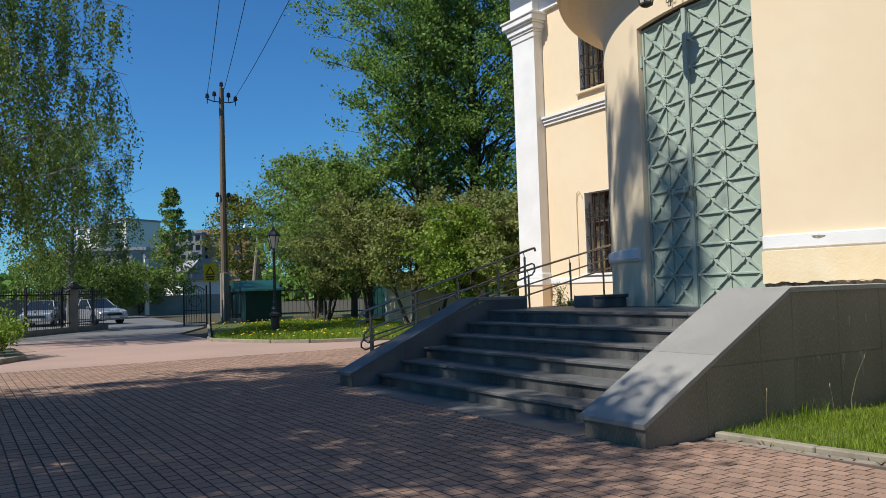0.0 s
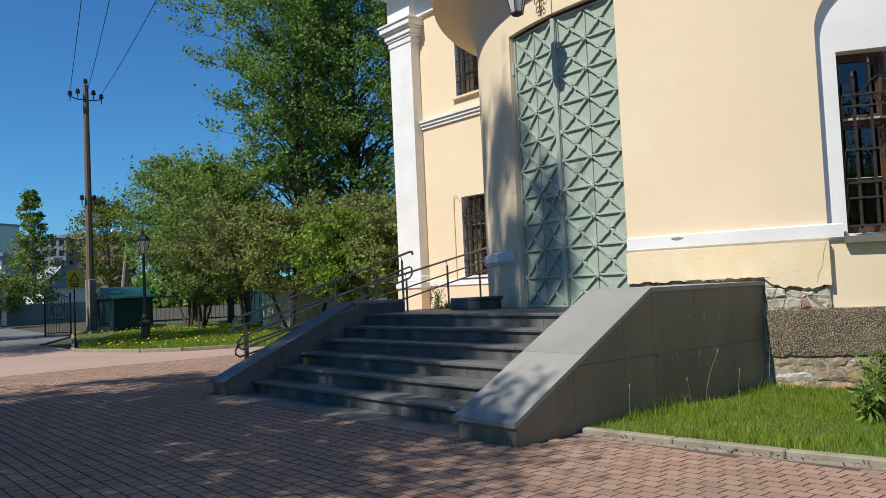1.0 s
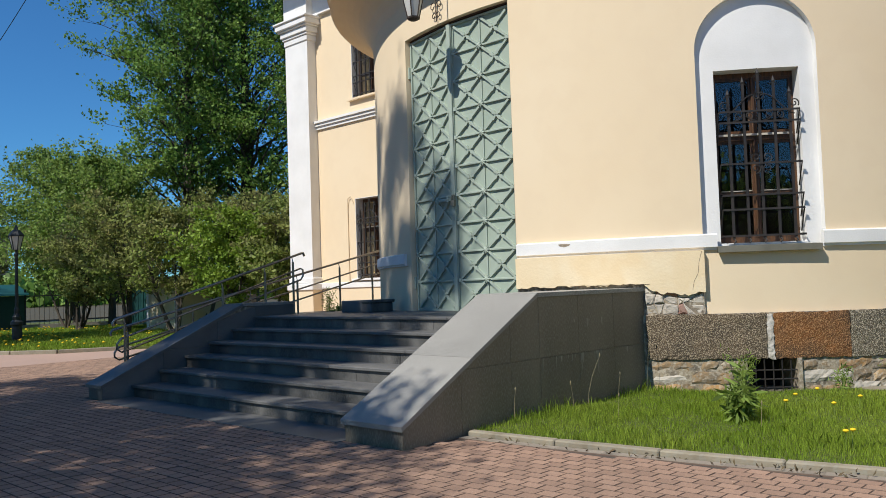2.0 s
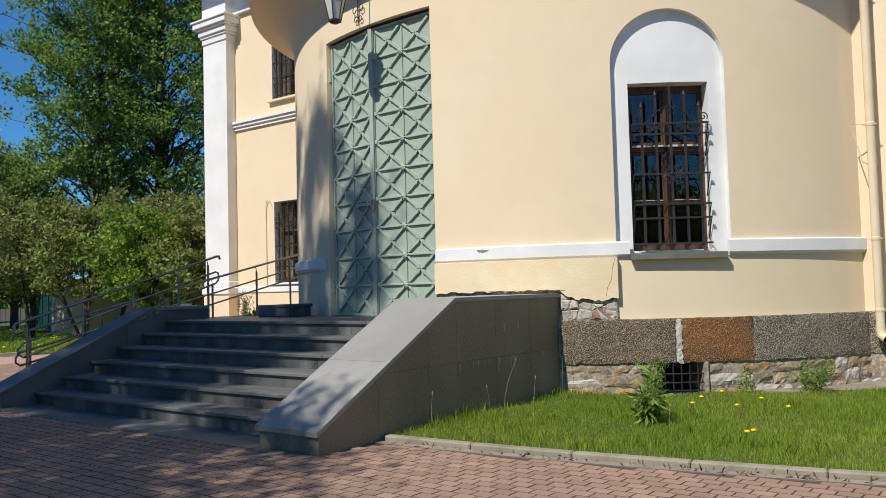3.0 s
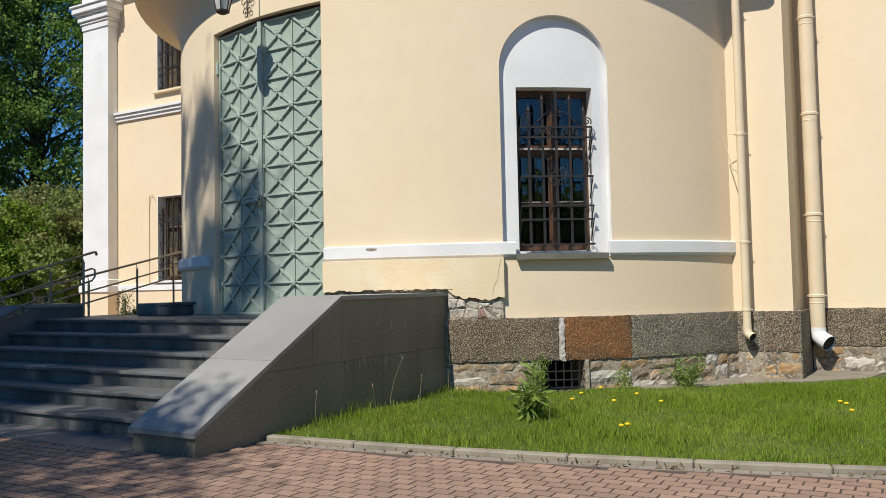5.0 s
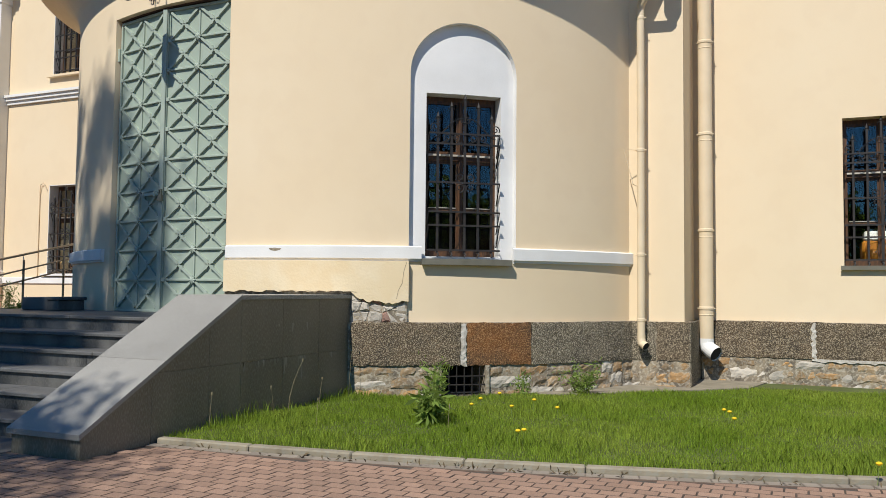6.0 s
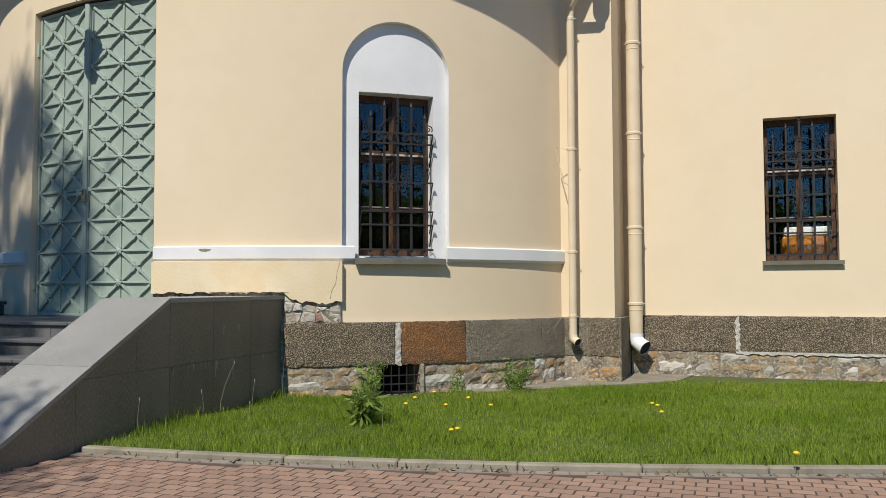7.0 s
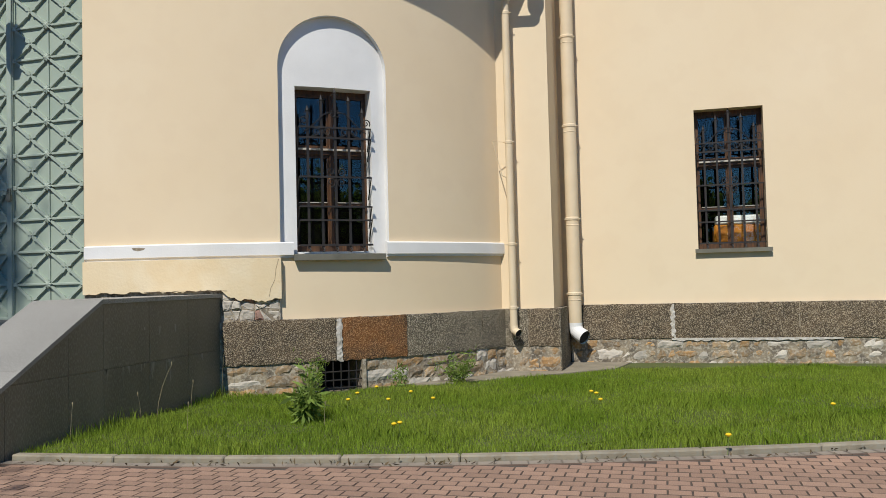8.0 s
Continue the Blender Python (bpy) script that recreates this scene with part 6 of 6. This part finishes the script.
def car(at, rz, paint, label):
    """A parked saloon: shaped body, glazed cabin, wheels, lights, mirrors, plate."""
    c = thing("car", label, "car", at, rz, "parked cars")
    bm = bmesh.new()
    body = [(-2.1, 0.25), (2.05, 0.25), (2.15, 0.45), (2.12, 0.68), (1.95, 0.80), (1.0, 0.92), (-1.55, 0.98), (-2.05, 0.92), (-2.15, 0.6)]
    prism(bm, body, 1, -0.84, 0.84)
    bmesh.ops.bevel(bm, geom=[e for e in bm.edges if abs(e.verts[0].co.y - e.verts[1].co.y) < 0.01], offset=0.09, segments=2, affect="EDGES")
    part("body", bm, paint, c, smooth=False)
    bm = bmesh.new()
    vs = [bm.verts.new(v) for v in ((1.05, -0.78, 0.90), (1.05, 0.78, 0.90), (-1.7, 0.78, 0.95), (-1.7, -0.78, 0.95), (0.3, -0.58, 1.42), (0.3, 0.58, 1.42), (-1.15, 0.58, 1.42), (-1.15, -0.58, 1.42))]
    for q in ((0, 1, 5, 4), (1, 2, 6, 5), (2, 3, 7, 6), (3, 0, 4, 7), (4, 5, 6, 7)):
        bm.faces.new([vs[i] for i in q])
    bmesh.ops.recalc_face_normals(bm, faces=bm.faces)
    part("windows", bm, GLASSY, c, "dark tinted glass")
    part("roof", boxes((-1.2, 0.33, -0.62, 0.62, 1.41, 1.46), bevel=0.02), paint, c)
    for y in (-1, 1):
        for a, b in (((1.02, 0.79 * y, 0.92), (0.3, 0.6 * y, 1.43)), ((-0.35, 0.79 * y, 0.95), (-0.4, 0.6 * y, 1.43)), ((-1.68, 0.79 * y, 0.96), (-1.15, 0.6 * y, 1.43))):
            bm = bmesh.new()
            tube(bm, [a, b], 0.035, 5)
            part("pillar", bm, paint, c)
        part("mirror", boxes((0.75, 0.88, 0.84 * y - 0.08, 0.84 * y + 0.08, 0.92, 1.04), bevel=0.02), paint, c)
        part("headlight", boxes((1.92, 2.13, 0.55 * y - 0.2, 0.55 * y + 0.2, 0.60, 0.74), bevel=0.03), LIGHT_GLASS, c)
        for x in (-1.35, 1.35):
            w = part("wheel", boxes((x - 0.05, x + 0.05, 0.80 * y - 0.04, 0.80 * y + 0.04, 0.27, 0.37)), RIM, c)
            bm = bmesh.new()
            tube(bm, [(x, 0.66 * y, 0.32), (x, 0.87 * y, 0.32)], 0.32, 20)
            part("tyre", bm, TYRE, w)
            bm = bmesh.new()
            tube(bm, [(x, 0.85 * y, 0.32), (x, 0.885 * y, 0.32)], 0.21, 14)
            part("rim", bm, RIM, w)
    part("grille", boxes((2.10, 2.17, -0.45, 0.45, 0.50, 0.62), bevel=0.01), TYRE, c)
    part("number_plate", boxes((2.14, 2.18, -0.26, 0.26, 0.36, 0.47)), WHITE, c, "blank white plate")
    return c


car((-46.6, -0.7, 0.0), -14, SILVER, "silver saloon parked behind the iron fence")
car((-45.6, 1.9, 0.0), 22, SILVER, "pale silver saloon parked beside the gate opening")

# ---- distant buildings ----
PANEL = material("pale_panel_wall", (0.78, 0.74, 0.68), (0.72, 0.68, 0.62), scale=0.2, rough=0.9, bump=0.1)
ORANGE = material("orange_brick_wall", (0.42, 0.24, 0.13), (0.36, 0.2, 0.11), scale=0.3, rough=0.9, bump=0.1)
GREYP = material("grey_panel_wall", (0.34, 0.33, 0.34), (0.28, 0.28, 0.29), scale=0.2, rough=0.9, bump=0.1)


def block(at, rz, w, d, h, wall, label, floors, cols, roof_part=0.0):
    b = thing("apartment_building", label, "building", at, rz, "distant buildings")
    part("wall", boxes((0, d, -w / 2, w / 2, -0.05, h)), wall, b)
    part("roof", boxes((-0.3, d + 0.3, -w / 2 - 0.3, w / 2 + 0.3, h, h + 0.5)), GREYP, b)
    if roof_part:
        part("lift_house", boxes((1, d - 1, -w * 0.1, w * 0.2, h + 0.5, h + roof_part)), wall, b)
    sh, cw = h / floors, w / cols
    gm = mesh_of(boxes((0, 0.12, -0.30 * cw, 0.30 * cw, 0, sh * 0.52)), "window")
    gm.materials.append(GLASSY)
    for i in range(floors):
        for j in range(cols):
            o = part("window", gm, None, b)
            o.location = (d - 0.04, -w / 2 + cw * (j + 0.5), sh * i + sh * 0.28)
    return b


block((-233, 35.5, 0), -58, 9, 12, 20.6, PANEL, "pale high panel apartment block", 8, 2)
block((-231.5, 42.5, 0), -58, 7, 12, 22.3, PANEL, "pale apartment block with a taller end", 8, 1)
block((-256, 68.0, 0), -32, 30, 14, 20.2, ORANGE, "long brick apartment block with grey bays", 7, 9, 1.5)
block((-256.2, 63.0, 0), -32, 9, 15, 20.4, GREYP, "grey glazed bay of the long block", 7, 4)
block((-130, -8.0, 0), -32, 12, 10, 15.0, ORANGE, "ochre apartment block behind the birches", 5, 4)
block((-150, 21.0, 0), -32, 16, 10, 9.5, GREYP, "low grey workshop block beyond the trees", 3, 6)
house = thing("low_house", "low house with a grey hipped roof beyond the gate", "house", (-77, 15.6, 0), 0)
part("wall", boxes((-4, 4, -2.2, 2.4, -0.05, 3.0)), PANEL, house)
part("roof", prism(bmesh.new(), [(-2.6, 2.95), (2.8, 2.95), (1.2, 5.0), (-0.6, 5.0)], 0, -4.3, 4.3), GREYP, house)
part("chimney", boxes((-0.4, 0.4, -0.4, 0.2, 4.6, 5.7), (-0.5, 0.5, -0.5, 0.3, 5.7, 5.85)), CONCRETE, house)
GREYGREEN = material("grey_green_render", (0.27, 0.30, 0.26), (0.22, 0.25, 0.21), scale=0.8, rough=0.9, bump=0.2)
wallf = thing("boundary_wall", "long low grey green wall along the far side of the road", "wall", (-66, 2, 0), 0)
part("panel", boxes((-0.15, 0.15, -14, 16, -0.05, 1.5)), GREYGREEN, wallf)
part("coping", boxes((-0.2, 0.2, -14, 16, 1.5, 1.58)), GREYP, wallf)
yb = thing("yellow_barrier", "yellow canopy beam on pale columns beyond the road", "canopy", (-64.5, 7.6, 0), 0)
part("beam", boxes((-0.3, 0.3, -1.6, 1.4, 2.8, 3.2)), SIGN_YELLOW, yb)
for y in (-1.2, 0.9):
    part("column", boxes((-0.2, 0.2, y - 0.15, y + 0.15, 0, 4.6)), PANEL, yb)
# far woods close the horizon
rg = np.random.default_rng(77)
n = 60000
ang = rg.uniform(radians(15), radians(165), n)
dist = rg.uniform(150, 215, n)
top = 5.0 + 1.4 * np.sin(ang * 23) + 1.6 * np.sin(ang * 61 + 1) + 1.2 * np.sin(ang * 131)
cs = np.stack([-dist * np.sin(ang), dist * np.cos(ang), rg.uniform(0, 1, n) ** 0.8 * top], 1)
fw = quads("far_woods", LEAF_POPLAR, cs, 1.6, 78, None, narrow=0.9)
tagged(fw, "distant belt of trees along the horizon", "woods", "", "stuff")

# ---- small litter and growth ----
LEAF_DRY = material("dry_leaf", (0.16, 0.11, 0.06), (0.10, 0.08, 0.04), scale=10, rough=0.9, bump=0.2)
rg = np.random.default_rng(5)
xs_ = rg.uniform(0.2, 7.2, 260)
cs = np.stack([xs_, [edge_y(x) + rg.normal() * 0.015 for x in xs_], np.full(260, 0.005)], 1)
cs[:, 1] -= 0.10 * (rg.random(260) < 0.5)
tuft = quads("joint_weeds", LEAF_DRY, cs, 0.05, 6, None, narrow=0.3)
tagged(tuft, "small dry weeds in the kerb joints", "weeds", "", "stuff")
bm = bmesh.new()
# Level run paints the thin shadow along the broken edge; the last tube is crack.
for k in range(16):
    th = 13.0 + k * 0.62
    tube(bm, [ring(th, R + 0.087, 1.362 + 0.006 * math.sin(k * 2.3)), ring(th + 0.62, R + 0.087, 1.362 + 0.006 * math.sin((k + 1) * 2.3))], 0.0022, 4)
tube(bm, [ring(27.9, R + 0.087, 1.27), ring(28.1, R + 0.087, 1.38), ring(28.6, R + 0.087, 1.48), ring(28.75, R + 0.087, 1.62), ring(29.1, R + 0.087, 1.75)], 0.0016, 4)
part("crack", bm, DARK_BROWN, bpy.data.objects["wall_patch"], "dark crack and painted shadow line in the plaster")
tagged(part("trim_chip", sheet(bmesh.new(), [(11.6, 1.90), (12.2, 1.885), (12.9, 1.90)], [(11.4, 1.925), (12.3, 1.93), (13.1, 1.92)], R + 0.05, R + 0.0565), MORTAR), "grey chipped spot on the white band", "trim", "", "structure")

# ---- pavers ----
PL, PW, GAP = 0.158, 0.125, 0.006


def paver_mesh():
    bm = bmesh.new()
    c = 0.0045
    x, y = PL / 2 - GAP / 2, PW / 2 - GAP / 2
    a = [bm.verts.new(v) for v in ((-x, -y, -0.03), (x, -y, -0.03), (x, y, -0.03), (-x, y, -0.03))]
    b = [bm.verts.new(v) for v in ((-x, -y, -0.008), (x, -y, -0.008), (x, y, -0.008), (-x, y, -0.008))]
    t = [bm.verts.new(v) for v in ((-x + c, -y + c, 0), (x - c, -y + c, 0), (x - c, y - c, 0), (-x + c, y - c, 0))]
    for i in range(4):
        j = (i + 1) % 4
        bm.faces.new((a[i], a[j], b[j], b[i]))
        bm.faces.new((b[i], b[j], t[j], t[i]))
    bm.faces.new(t)
    return mesh_of(bm, "paver")


pm = paver_mesh()
pm.materials.append(PAVER)
# Dirt brown for chamfers and sides; it also paints in the joints' shade.
JOINT = material("dirt_and_shade_paver_edge", (0.165, 0.11, 0.08), (0.12, 0.085, 0.064), scale=6, rough=0.95, bump=0.4, bump_scale=120)
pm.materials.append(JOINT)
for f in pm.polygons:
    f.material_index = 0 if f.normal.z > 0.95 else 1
GREY_PAVER = material("grey_concrete_paver", (0.30, 0.255, 0.20), (0.24, 0.20, 0.155), scale=2, rough=0.9, bump=0.3, bump_scale=150, random_amount=0.12)
base_v = np.array([v.co[:] for v in pm.vertices])
base_f = [tuple(p.vertices) for p in pm.polygons]
bed = bpy.data.objects["pavement"]
rg = np.random.default_rng(21)
spots, near = [], []
for j in range(-60, 70):
    y = 0.60 + PW * (j - 0.5) * 1.0
    for i in range(-92, 66):
        x = PL * (i + 0.5 * (j % 2))
        if (x > -8.2 and y > edge_y(x) - 0.15) or (-6.5 < x < 0.06 and y > -0.05) or (-8.2 < x < -6.3 and y > 1.4) or x < -13.6 or y > 8.9:
            continue
        if y < -6.5 or (x > 9.5):
            continue
        q = (x, y, rg.normal() * 0.0008, rg.normal() * 0.004, rg.normal() * 0.004, rg.normal() * 0.012)
        (near if 3.0 < x < 6.2 and -0.35 < y < 1.4 and len(near) < 300 else spots).append(q)
for x, y, z, rx, ry, rz in near:
    o = part("paver", pm, None, bed)
    o.matrix_basis = Matrix.Translation((x, y, z)) @ Euler((rx, ry, rz)).to_matrix().to_4x4()
# a course of grey pavers along the kerb
gm_ = pm.copy()
gm_.materials[0] = GREY_PAVER
for k in range(60):
    x = 0.1 + 0.15 * k * (1 - 0.0025 * k)
    sl_ = math.atan(0.05 + 0.045 * x)
    o = part("paver", gm_, None, bed)
    o.matrix_basis = Matrix.Translation((x + 0.055 * math.sin(sl_), edge_y(x) - 0.07, 0.004)) @ Euler((0, 0, sl_)).to_matrix().to_4x4()
allv = []
for x, y, z, rx, ry, rz in spots:
    allv.append(base_v @ np.array([[1, rz, -ry], [-rz, 1, rx], [ry, -rx, 1]]) + (x, y, z))
nv = len(base_v)
me = bpy.data.meshes.new("pavers")
me.from_pydata(np.concatenate(allv).tolist(), [], [tuple(v + nv * k for v in f) for k in range(len(spots)) for f in base_f])
me.materials.append(PAVER_STUFF)
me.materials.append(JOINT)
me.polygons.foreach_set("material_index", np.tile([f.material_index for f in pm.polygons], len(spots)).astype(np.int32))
tagged(part("pavers", me, None, bed), "red concrete pavers laid in running bond", "", "", "stuff")

# cable and white mortar smears
bm = bmesh.new()
tube(bm, [(-10.62, 8.44, 1.6), (-10.62, 8.44, 3.5), (-10.58, 8.42, 3.72), (-10.48, 8.42, 3.76), (-10.40, 8.44, 3.6)], 0.012, 5)
tagged(part("cable", bm, PIPE_PAINT), "thin cream cable running up the wing wall", "cable")
rng = random.Random(31)
bm = bmesh.new()
rows_ = []
for k in range(46):
    x = 5.52 + 0.055 * k
    low = 0.40 - max(0.004, 0.035 * (1 - k / 60) * rng.uniform(0.1, 1.3))
    rows_.append([bm.verts.new(p) for p in ((x, FACADE - 0.104, 0.424), (x, FACADE - 0.104, low), (x, FACADE - 0.05, low), (x, FACADE - 0.05, 0.424))])
for p, q in zip(rows_, rows_[1:]):
    for i in range(4):
        bm.faces.new((p[i], p[(i + 1) % 4], q[(i + 1) % 4], q[i]))
bm.faces.new(rows_[0])
bm.faces.new(rows_[-1])
bmesh.ops.recalc_face_normals(bm, faces=bm.faces)
part("smear", bm, LIME, pe, "ragged white lime smear")
